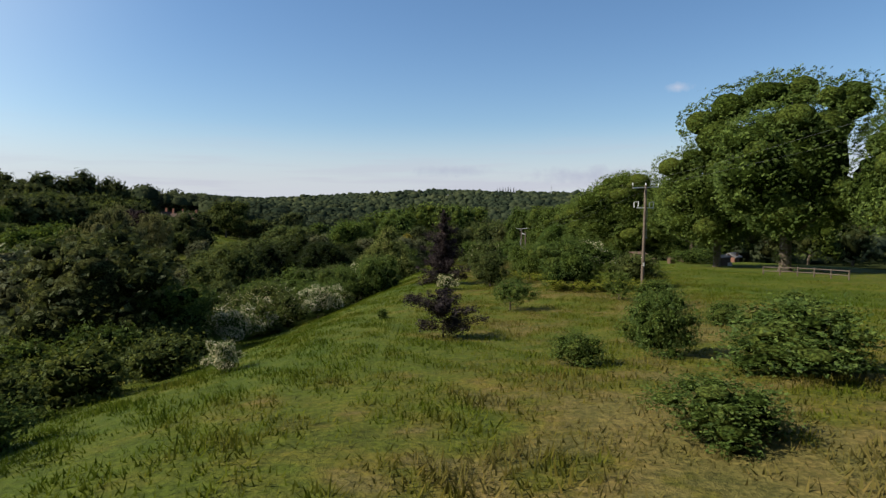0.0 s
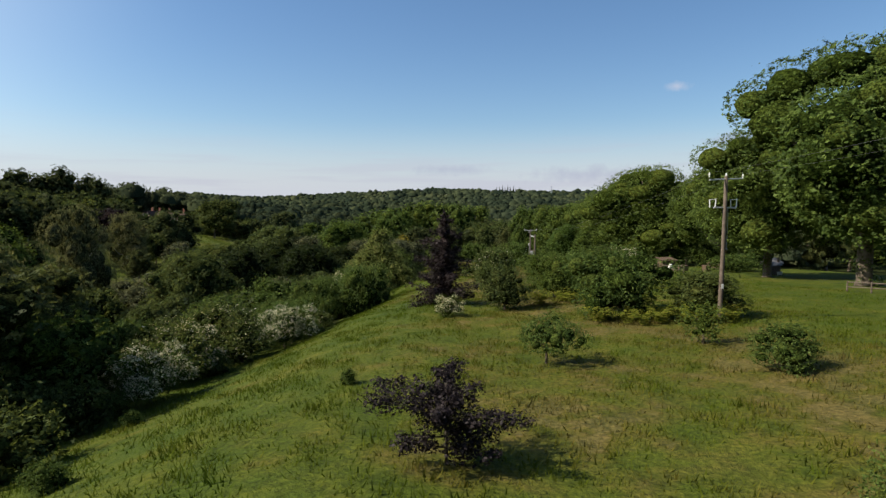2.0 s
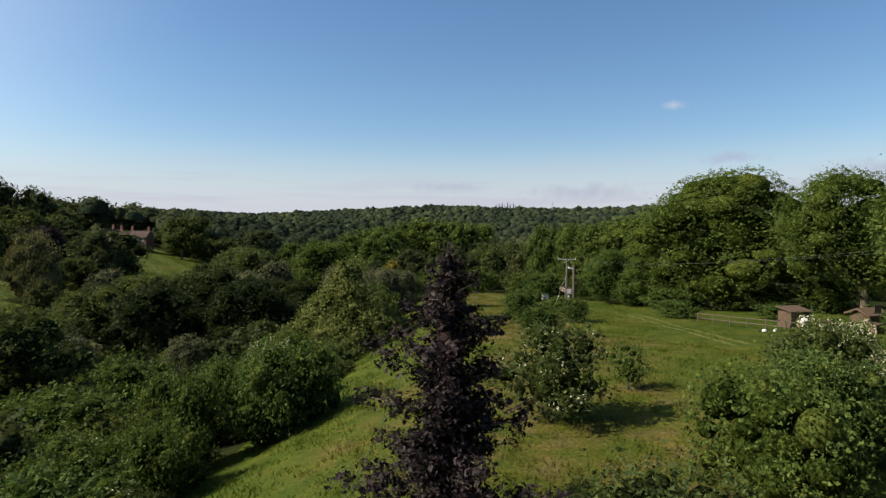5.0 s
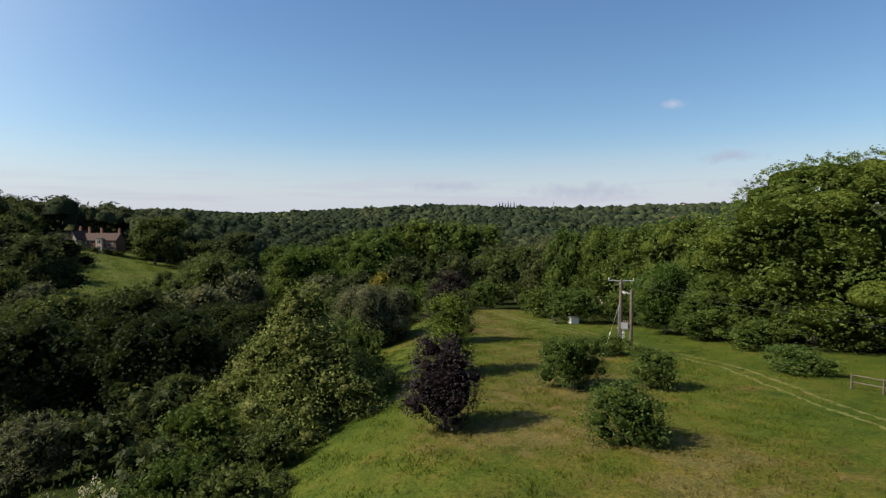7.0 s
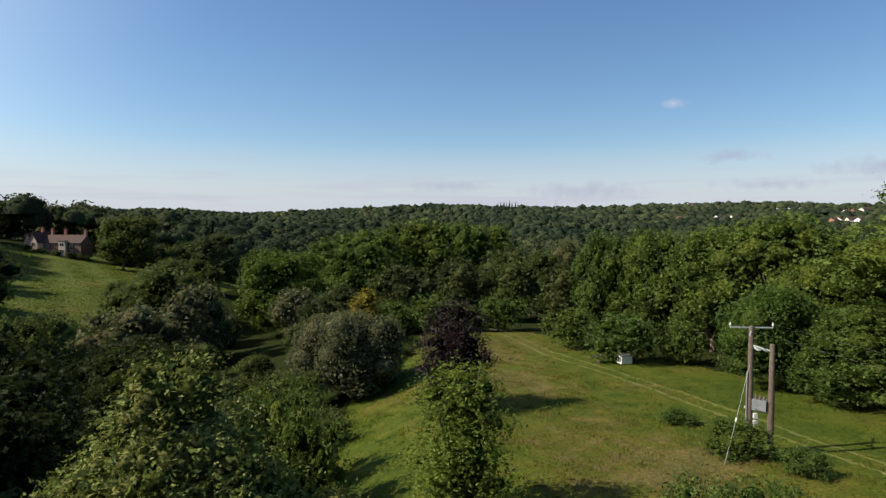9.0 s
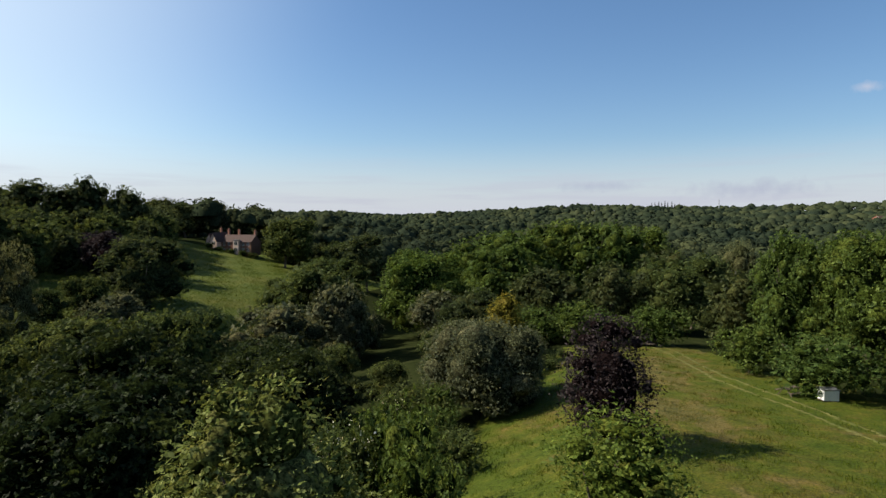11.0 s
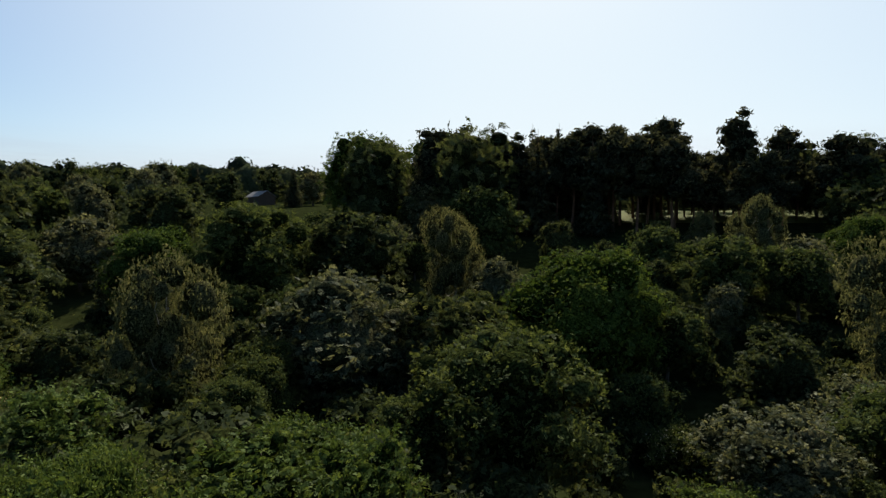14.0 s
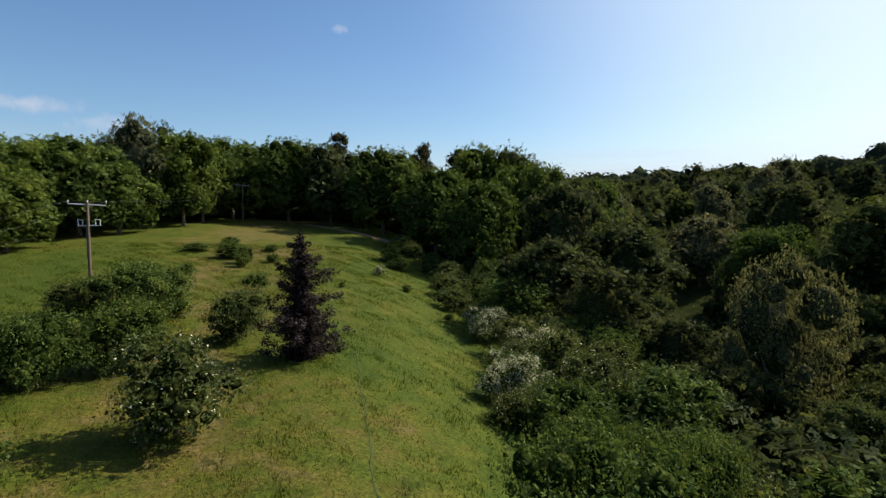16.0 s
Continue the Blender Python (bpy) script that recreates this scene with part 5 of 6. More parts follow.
FAR_WOOD = leaf_material("distant_crowns", (0.022, 0.031, 0.020), (0.032, 0.043, 0.027), (0.046, 0.058, 0.035), 0.2, grain=1.3, holes=0, broad=0.009)
far_woods()
for x, y, h in ((152, 1598, 26), (160, 1604, 30), (168, 1598, 33), (176, 1606, 29), (183, 1600, 35), (190, 1604, 31), (199, 1600, 34), (206, 1606, 27), (216, 1600, 29), (228, 1604, 25)):
    plant("fir", x, y, h, 9, label="dark conifer on the far skyline", group="skyline conifers")
# ---------------------------------------------------------------- poles and wires
def crossarm(parent, z, half, along, pins=(), drop=0.0, name="crossarm"):
    s = Shape()
    a = np.array((math.cos(along), math.sin(along), 0.0))
    p, q = -a * half + (0, 0, z - drop), a * half + (0, 0, z)
    s.tube([p, q], [0.045, 0.045], 6)
    arm = part(name, s, STEEL, parent, "galvanised steel crossarm")
    for k in pins:
        i = Shape()
        c = a * half * k + (0, 0, z)
        i.tube([c, c + (0, 0, 0.1), c + (0, 0, 0.16), c + (0, 0, 0.3)], [0.02, 0.026, 0.055, 0.032], 8)
        part("insulator", i, CERAMIC, arm, "white insulator")
    return arm


def pole_stem(parent, h, r, x=0.0, y=0.0):
    s = Shape()
    s.tube([(x, y, -0.6), (x, y, 0.4), (x + 0.02, y, h * 0.5), (x, y, h - 0.04), (x, y, h)], [r * 1.12, r * 1.1, r * 0.96, r * 0.82, r * 0.7], 12)
    return part("pole", s, POLE_WOOD, parent, smooth=True)


def utility_pole(x, y, h, label, lean=0.0, fuses=True):
    e = thing("utility_pole", label, "utility pole", Matrix.Translation((x, y, ground_z(x, y))) @ Matrix.Rotation(radians(lean), 4, "Y"))
    pole_stem(e, h, 0.135)
    crossarm(e, h - 0.12, 1.35, 0.35, (-1.0, 0.0, 1.0), 0.15)
    if fuses:
        arm = crossarm(e, h - 1.95, 0.75, 0.1, (), 0.0)
        for k in (-1, 0.75):
            f = Shape()
            f.tube([(0.75 * k - 0.16, 0.05, h - 1.95), (0.75 * k - 0.2, 0.05, h - 1.45)], [0.035, 0.03], 6)
            f.tube([(0.75 * k + 0.16, 0.05, h - 1.95), (0.75 * k + 0.2, 0.05, h - 1.4)], [0.035, 0.03], 6)
            f.tube([(0.75 * k - 0.2, 0.05, h - 1.47), (0.75 * k + 0.2, 0.05, h - 1.43)], [0.02, 0.02], 5)
            part("fuse", f, CERAMIC, arm, "white fuse holder")
        c = Shape()
        c.tube([(0.17, -0.03, h - 1.9), (0.2, -0.04, h - 3.2), (0.19, -0.05, h - 4.5)], [0.02, 0.02, 0.02], 5)
        c.tube([(0.12, -0.05, h - 4.5), (0.26, -0.05, h - 4.55)], [0.04, 0.05], 6)
        part("cable", c, GREY_PAINT, e)
        pl = Shape().box((-0.07, -0.19, 2.2), (0.07, -0.165, 2.5))
        part("plate", pl, CERAMIC, e, "small pale notice plate")
    return e


P0, P1, PA, PB = (14.1, -31.6, 8.3), (17.4, 49.2, 9.2), (17.8, 128.7, 7.5), (18.6, 127.9, 6.5)
utility_pole(*P0, "tall weathered wooden utility pole on the hilltop", 0.0, False)
utility_pole(*P1, "weathered wooden utility pole with two steel crossarms", 0.6, True)

z0 = ground_z(PA[0], PA[1])
tr = thing("transformer_pole", "twin wooden poles carrying a grey electricity transformer", "transformer pole", Matrix.Translation((PA[0], PA[1], z0)))
bx, by = PB[0] - PA[0], PB[1] - PA[1]
pole_stem(tr, PA[2], 0.17)
pole_stem(tr, PB[2] + ground_z(PB[0], PB[1]) - z0, 0.17, bx, by)
crossarm(tr, PA[2] - 0.1, 1.2, -0.1, (-1.0, 1.0), 0.0)
crossarm(tr, PA[2] - 0.18, 1.0, 1.0, (), 0.25)
hb = PB[2] - 0.35
beam = part("beam", Shape().tube([(-0.1, 0.1, hb + 0.25), (bx, by, hb)], [0.06, 0.06], 6), STEEL, tr, "steel cross beam")
for k in (0.2, 0.6):
    part("insulator", Shape().tube([(bx * k - 0.05, by * k, hb + 0.1), (bx * k + 0.12, by * k - 0.05, hb - 0.02), (bx * k + 0.3, by * k - 0.1, hb - 0.02)], [0.05, 0.07, 0.04], 8), CERAMIC, beam)
lb = 2.55
part("beam", Shape().tube([(-0.2, 0.2, lb + 0.05), (bx + 0.1, by - 0.1, lb)], [0.07, 0.07], 6), STEEL, tr, "steel platform beam")
tank_turn = Matrix.Rotation(math.atan2(by, bx), 3, "Z")
tk = Shape().box((0.2, -0.28, lb + 0.1), (0.95, 0.3, lb + 0.68), 0, tank_turn)
tank = part("transformer", tk, GREY_PAINT, tr, "grey ribbed transformer tank")
for i in range(6):
    part("cooling_fin", Shape().box((0.26 + i * 0.12, 0.3, lb + 0.16), (0.29 + i * 0.12, 0.42, lb + 0.6), 0, tank_turn), GREY_PAINT, tank)
for i in range(3):
    part("bushing", Shape().tube([tuple(tank_turn @ Vector((0.35 + i * 0.22, 0, lb + 0.68))), tuple(tank_turn @ Vector((0.35 + i * 0.22, 0, lb + 0.82))), tuple(tank_turn @ Vector((0.33 + i * 0.22, 0, lb + 0.96)))], [0.06, 0.07, 0.03], 8), POLE_WOOD, tank, "brown bushing")
part("fuse_box", Shape().box((0.14, -0.28, lb - 0.5), (0.36, -0.1, lb - 0.2)).box((0.14, -0.28, lb - 0.95), (0.38, -0.08, lb - 0.62)), CERAMIC, tr, "white fuse boxes")
part("conduit", Shape().tube([(-0.2, -0.05, 0), (-0.2, -0.05, 4.8)], [0.05, 0.05], 8), GREY_PAINT, tr)
part("stay_wire", Shape().tube([(-0.1, -0.1, 5.2), (-1.9, -1.6, 1.2), (-2.5, -2.1, 0.0)], [0.009, 0.009, 0.014], 5), STEEL, tr)
part("stay_insulator", Shape().tube([(-1.35, -1.15, 2.42), (-1.45, -1.24, 2.2)], [0.045, 0.045], 8), CERAMIC, tr)


def wire(p, q, sag):
    s = Shape()
    pts = [np.array(p) * (1 - k) + np.array(q) * k - (0, 0, 4 * sag * k * (1 - k)) for k in np.linspace(0, 1, 19)]
    s.tube(pts, [0.004] * 19, 3)
    ob = new("overhead_wire", s.mesh("overhead_wire", [GREY_PAINT]))
    return tagged(ob, "thin overhead power line between wooden poles", "wire", "overhead power lines")


tops = [(p[0], p[1], ground_z(p[0], p[1]) + p[2] + 0.12) for p in (P0, P1, PA)]
for k in (-1.3, 1.3):
    for a, b in ((tops[0], tops[1]), (tops[1], tops[2])):
        wire((a[0] + k * 0.95, a[1] + k * 0.4, a[2]), (b[0] + k * 0.9, b[1], b[2]), 1.3)

# ---------------------------------------------------------------- tracks in the grass
def ribbon(name, label, pts, width, mat, lift=0.05, step=0.6, ragged=0.25, seed=1):
    rng = np.random.default_rng(seed)
    pts = np.array(pts, float)
    d = np.r_[0, np.cumsum(np.hypot(*np.diff(pts, axis=0).T))]
    s = np.arange(0, d[-1], step)
    x, y = np.interp(s, d, pts[:, 0]), np.interp(s, d, pts[:, 1])
    for _ in range(12):
        x[1:-1], y[1:-1] = (x[:-2] + 2 * x[1:-1] + x[2:]) / 4, (y[:-2] + 2 * y[1:-1] + y[2:]) / 4
    tx, ty = np.gradient(x), np.gradient(y)
    l = np.hypot(tx, ty)
    nxx, nyy = -ty / l, tx / l
    wob = np.convolve(rng.normal(size=len(s) + 8), np.ones(9) / 9, "valid")[:len(s)] * 0.22
    cols = np.linspace(-1, 1, 5)
    V = []
    for c in cols:
        edge = abs(c) == 1
        off = width / 2 * c * (1 + (rng.normal(size=len(s)) * ragged if edge else 0)) + wob
        px, py = x + nxx * off, y + nyy * off
        V.append(np.stack([px, py, height(px, py) + (lift if not edge else -0.02)], -1))
    n = len(s)
    i = np.arange(n - 1)
    q = np.concatenate([np.stack([i + k * n, i + 1 + k * n, i + 1 + (k + 1) * n, i + (k + 1) * n], -1) for k in range(4)])
    ob = new(name, mesh_np(name, np.concatenate(V), q, None, [mat], smooth=True))
    return tagged(ob, label, "track", kind="structure")


PALE = surface("trodden_dry_grass", [(0.062, 0.082, 0.010), (0.092, 0.098, 0.018), (0.130, 0.114, 0.034)], 0.9, 0.95, 0.5, 6.0, fine=9.0)
DARKLINE = surface("worn_footpath", [(0.026, 0.040, 0.008), (0.040, 0.056, 0.010)], 1.5, 0.95, 0.5, 6.0)
DIRT = surface("dry_earth", [(0.16, 0.10, 0.05), (0.26, 0.17, 0.09)], 0.8, 0.95, 0.5, 5.0)
track = [(9, 196), (11.3, 186.4), (13.3, 167.7), (16.6, 157), (19.6, 145.3), (21.4, 137.1), (22.4, 130.9), (24.6, 119.9), (24.4, 109), (25, 95), (27, 75), (29, 55), (31, 35)]
for k, s in ((-0.75, 3), (0.75, 4)):
    ribbon("wheel_track", "pale dry wheel track in the mown grass", [(x + k, y + k * 0.5) for x, y in track[:10]], 0.4, PALE, 0.02, 0.25, 1.2, s)
foot = [(-3.5, 62), (-3.2, 72.3), (-2.9, 79.7), (-3.2, 98)]
ribbon("worn_path", "thin dark worn footpath line", foot, 0.12, DARKLINE, 0.008, 0.35, 0.8, 6)
ribbon("earth_strip", "strip of bare dry earth at the meadow's top", [(0.5, -29), (-6, -20), (-14.6, -9.3), (-18, -3)], 3.0, DIRT, 0.05, 0.8, 0.3, 7)

# ---------------------------------------------------------------- houses and sheds
BRICK = surface("red_brick", [(0.28, 0.12, 0.08), (0.36, 0.17, 0.11)], 1.5, 0.85, 0.3, 12.0)
RENDER = surface("pale_render", [(0.55, 0.5, 0.42), (0.68, 0.63, 0.55)], 1.2, 0.85, 0.1)
TILE = surface("brown_roof_tile", [(0.040, 0.024, 0.020), (0.075, 0.042, 0.034)], 1.6, 0.85, 0.4, 9.0)
SLATE = surface("grey_roof", [(0.10, 0.10, 0.105), (0.17, 0.165, 0.16)], 1.6, 0.7, 0.3, 9.0)
WHITE = surface("white_paint", [(0.68, 0.68, 0.66), (0.8, 0.8, 0.78)], 2.0, 0.6, 0.05)
PLANK = surface("brown_boards", [(0.06, 0.04, 0.026), (0.12, 0.078, 0.05)], 2.5, 0.85, 0.3)
RUST = surface("rusty_sheet", [(0.22, 0.08, 0.045), (0.36, 0.15, 0.09), (0.42, 0.22, 0.15)], 1.4, 0.8, 0.3, 5.0)
# pinkish tile hanging, its colour lightened so the gables look sunlit
HUNG = surface("tile_hung_gable", [(0.40, 0.28, 0.22), (0.52, 0.39, 0.31), (0.62, 0.50, 0.42)], 1.6, 0.85, 0.3, 10.0)
# red brick with the shade on the walls put into its colour
SHADED_BRICK = surface("shaded_brick", [(0.13, 0.065, 0.045), (0.21, 0.105, 0.075)], 1.6, 0.88, 0.3, 12.0)
GLASS, gnt, gout = nodes_of("window_glass")
gp = node(gnt, "ShaderNodeBsdfPrincipled", Roughness=0.08)
gp.inputs["Base Color"].default_value = (0.03, 0.035, 0.04, 1)
gnt.links.new(gp.outputs["BSDF"], gout.inputs["Surface"])


def window(parent, cx, face, cz, w, h, axis=0, out=-1):
    """A framed window on a wall whose plane is face; axis 0: the wall runs along x."""
    def put(a0, a1, z0, z1, d0, d1):
        lo, hi = min(face + out * d0, face + out * d1), max(face + out * d0, face + out * d1)
        return ((a0, lo, z0), (a1, hi, z1)) if axis == 0 else ((lo, a0, z0), (hi, a1, z1))
    e = part("window", Shape().box(*put(cx - w / 2, cx + w / 2, cz - h / 2, cz + h / 2, 0.0, 0.02)), GLASS, parent, "dark window pane")
    f = Shape()
    t = 0.09
    for a0, a1, z0, z1 in ((cx - w / 2, cx + w / 2, cz + h / 2 - t, cz + h / 2), (cx - w / 2, cx + w / 2, cz - h / 2, cz - h / 2 + t),
                           (cx - w / 2, cx - w / 2 + t, cz - h / 2 + t, cz + h / 2 - t), (cx + w / 2 - t, cx + w / 2, cz - h / 2 + t, cz + h / 2 - t), (cx - t / 2, cx + t / 2, cz - h / 2 + t, cz + h / 2 - t)):
        f.box(*put(a0, a1, z0, z1, 0.022, 0.07))
    part("window_frame", f, WHITE, e)
    return e


def gable(s, x0, x1, y0, y1, z0, z1, over=0.4, along="x", mat=0, thick=0.22):
    """Two roof slopes with eaves over a box; the ridge runs along x or y."""
    if along == "x":
        m = (y0 + y1) / 2
        sl = (z1 - z0) / (m - y0)
        for ya in (y0 - over, y1 + over):
            za = z0 - sl * over
            v = [(x0 - over, ya, za), (x1 + over, ya, za), (x1 + over, m, z1), (x0 - over, m, z1)]
            s.add(v + [(a, b, c + thick) for a, b, c in v], [(0, 1, 2, 3), (7, 6, 5, 4), (0, 4, 5, 1), (1, 5, 6, 2), (2, 6, 7, 3), (3, 7, 4, 0)], None, mat)
    else:
        m = (x0 + x1) / 2
        sl = (z1 - z0) / (m - x0)
        for xa in (x0 - over, x1 + over):
            za = z0 - sl * over
            v = [(xa, y0 - over, za), (xa, y1 + over, za), (m, y1 + over, z1), (m, y0 - over, z1)]
            s.add(v + [(a, b, c + thick) for a, b, c in v], [(0, 1, 2, 3), (7, 6, 5, 4), (0, 4, 5, 1), (1, 5, 6, 2), (2, 6, 7, 3), (3, 7, 4, 0)], None, mat)
    return s


def walls(x0, x1, y0, y1, z1, peak=None, along="x"):
    s = Shape().box((x0, y0, -1.5), (x1, y1, z1))
    if peak:
        if along == "x":
            m = (y0 + y1) / 2
            for x in (x0, x1):
                s.add([(x, y0, z1), (x, y1, z1), (x, m, peak)], None, [(0, 1, 2)])
        else:
            m = (x0 + x1) / 2
            for y in (y0, y1):
                s.add([(x0, y, z1), (x1, y, z1), (m, y, peak)], None, [(0, 1, 2)])
    return s


def chimney(parent, x, y, z0, z1, w=0.8):
    c = part("chimney", Shape().box((x - w / 2, y - w / 2, z0), (x + w / 2, y + w / 2, z1)).box((x - w / 2 - 0.08, y - w / 2 - 0.08, z1 - 0.35), (x + w / 2 + 0.08, y + w / 2 + 0.08, z1 - 0.15)), BRICK, parent, "tall brick chimney")
    for k in (-0.2, 0.2):
        part("chimney_pot", Shape().tube([(x + k, y, z1), (x + k, y, z1 + 0.45)], [0.14, 0.11], 8), RUST, c)


def stand(x, y, yaw):
    return Matrix.Translation((x, y, ground_z(x, y))) @ Matrix.Rotation(radians(yaw), 4, "Z")


# the large brick house above the field (its front faces the meadow)
big = thing("country_house", "large brick country house with gables and tall chimneys", "house", stand(-144.5, 312.5, -4) @ Matrix.Scale(0.8, 4))
part("wall", walls(-7, 12, -4, 4, 5.8, 9.2), SHADED_BRICK, big, "red brick wall, darkened to look shaded")
part("wall", walls(-11, -6.6, -7.5, 4, 6.2, 10.4, "y"), HUNG, big, "pinkish sunlit gable wing")
part("wall", walls(-15.4, -11.1, -5.0, 4, 6.0, 9.9, "y"), HUNG, big, "pinkish sunlit gable wing")
part("roof", gable(Shape(), -15.4, -11.2, -5.0, 4, 6.0, 9.9, 0.3, "y"), TILE, big)
part("wall", walls(-10.9, -5, -9.5, -7.6, 2.6), SHADED_BRICK, big, "low brick porch wall")
part("wall", walls(2.2, 5.4, -5.6, -3.9, 6.6), HUNG, big, "pale bay front")
part("roof", gable(Shape(), -6.5, 12, -4, 4, 5.8, 9.2), TILE, big)
part("roof", gable(Shape(), -11, -6.6, -7.5, 4, 6.2, 10.4, 0.3, "y"), TILE, big)
for z in (1.9, 4.6):
    window(big, -13.2, -5.0, z, 1.6, 1.6)
part("roof", Shape().box((2.0, -5.8, 6.6), (5.6, -3.8, 6.9)), SLATE, big, "flat grey bay roof")
for x, z in ((-5.2, 12.4), (1.4, 12.0), (11.2, 11.6), (-10.2, 12.8)):
    chimney(big, x, 0.6, 7.0, z, 1.0)
for x in (-4.6, -1.6, 7.2, 10.0):
    for z in (1.7, 4.5):
        window(big, x, -4, z, 1.4, 1.6)
for z in (1.8, 4.9):
    window(big, 3.8, -5.6, z, 2.2, 1.8)
    window(big, -8.5, -7.5, z + 0.2, 1.8, 1.7)
part("door", Shape().box((0.1, -4.06, 0), (1.2, -4.0, 2.2)), PLANK, big, "dark wooden door")


def small_house(x, y, yaw, w, d, wall, roof, wh=4.6, rise=2.6, label="small house with a tiled roof", raise_z=0.0):
    e = thing("house", label, "house", Matrix.Translation((0, 0, raise_z)) @ stand(x, y, yaw))
    part("wall", walls(-w / 2, w / 2, -d / 2, d / 2, wh, wh + rise), wall, e)
    part("roof", gable(Shape(), -w / 2, w / 2, -d / 2, d / 2, wh, wh + rise), roof, e)
    for k in ((-0.3, 0.3) if wh > 2 else ()):
        for z in ((1.5, 3.6) if wh > 4 else (1.4,)):
            window(e, w * k, -d / 2, z, 1.5, 1.2)
    if wh > 4:
        chimney(e, w * 0.32, 0, wh + 0.5, wh + rise + 1.2, 0.7)
    part("door", Shape().box((-0.5, -d / 2 - 0.06, 0), (0.5, -d / 2, 2.05)), PLANK, e)
    return e


small_house(57.0, 111.5, 40, 2.2, 2.0, SHADED_BRICK, SLATE, 1.1, 0.6, "low brick outhouse with a grey roof beyond the trees")
small_house(49.0, 113.0, 15, 2.6, 2.2, PLANK, PLANK, 0.9, 0.5, "low brown-roofed outbuilding in the garden")
small_house(38.5, 214, 60, 8, 7, HUNG, TILE, 3.2, 3.2, "house with a pale gable among the trees")
small_house(-196, -48, -120, 14, 7, PLANK, SLATE, 3.0, 2.2, "dark low barn with a grey roof among trees")
for x, y, yaw, wall, roof in ((435, 1108, 10, RENDER, TILE), (446, 1112, 40, WHITE, TILE), (508, 1130, 25, WHITE, TILE), (520, 1134, -10, BRICK, TILE), (700, 1040, 30, WHITE, TILE), (690, 1046, 0, RENDER, TILE), (662, 1046, 20, BRICK, TILE), (672, 1050, 45, WHITE, TILE),
                              (790, 1196, 15, RENDER, TILE), (804, 1200, 40, BRICK, TILE), (846, 1222, 5, WHITE, TILE), (640, 1550, 10, WHITE, TILE), (425, 1106, 60, BRICK, TILE), (716, 1046, 60, BRICK, TILE), (835, 1216, 35, RENDER, TILE), (540, 1136, 15, WHITE, TILE)):
    e = small_house(x, y, yaw, 15, 10, wall, roof, 6.0, 4.0, "pale house with a red roof in the distant town", 9.0)
    tagged(e, group="houses of the distant town")

# rusty-roofed barn below the scrub
barn = thing("barn", "small barn with a rusty corrugated roof among the trees", "barn", Matrix.Translation((0, 0, -0.5)) @ stand(-30.6, 102.0, 92) @ Matrix.Scale(0.62, 4))
part("wall", walls(-3.4, 3.4, -2.4, 2.4, 3.6, 5.0), PLANK, barn)
for sgn in (-1, 1):
    for j in range(6):
        sheet = Shape()
        xs = [-3.72 + j * 1.24 + k * 0.103 for k in range(13)]
        lift = 0.012 * (j % 2)
        row = [(x, sgn * 2.75, 3.4 + 0.05 * (k % 2) + lift) for k, x in enumerate(xs)] + [(x, 0.0, 5.04 + 0.05 * (k % 2) + lift) for k, x in enumerate(xs)]
        sheet.add(row, [(k, k + 1, k + 14, k + 13) for k in range(12)])
        part("roof_sheet", sheet, RUST, barn, "rusty corrugated sheet")


def board_shed(x, y, yaw, w, d, h, label, roof=SLATE, board=PLANK):
    e = thing("shed", label, "shed", stand(x, y, yaw))
    n = int(w / 0.24)
    for side in (-d / 2, d / 2):
        for i in range(n):
            part("board", Shape().box((-w / 2 + i * w / n + 0.012, side - 0.02, -0.05), (-w / 2 + (i + 1) * w / n - 0.012, side + 0.02, h - 0.05 - 0.01 * (i % 3))), board, e)
    part("end_wall", Shape().box((-w / 2, -d / 2 + 0.03, 0), (-w / 2 + 0.05, d / 2 - 0.03, h)), board, e)
    part("end_wall", Shape().box((w / 2 - 0.05, -d / 2 + 0.03, 0), (w / 2, d / 2 - 0.03, h)), board, e)
    part("roof", Shape().add([(-w / 2 - 0.2, -d / 2 - 0.25, h + 0.02), (w / 2 + 0.2, -d / 2 - 0.25, h + 0.02), (w / 2 + 0.2, d / 2 + 0.25, h + 0.35), (-w / 2 - 0.2, d / 2 + 0.25, h + 0.35),
                              (-w / 2 - 0.2, -d / 2 - 0.25, h + 0.1), (w / 2 + 0.2, -d / 2 - 0.25, h + 0.1), (w / 2 + 0.2, d / 2 + 0.25, h + 0.43), (-w / 2 - 0.2, d / 2 + 0.25, h + 0.43)],
                             [(3, 2, 1, 0), (4, 5, 6, 7), (0, 1, 5, 4), (1, 2, 6, 5), (2, 3, 7, 6), (3, 0, 4, 7)]), roof, e, "flat sloping roof")
    return e


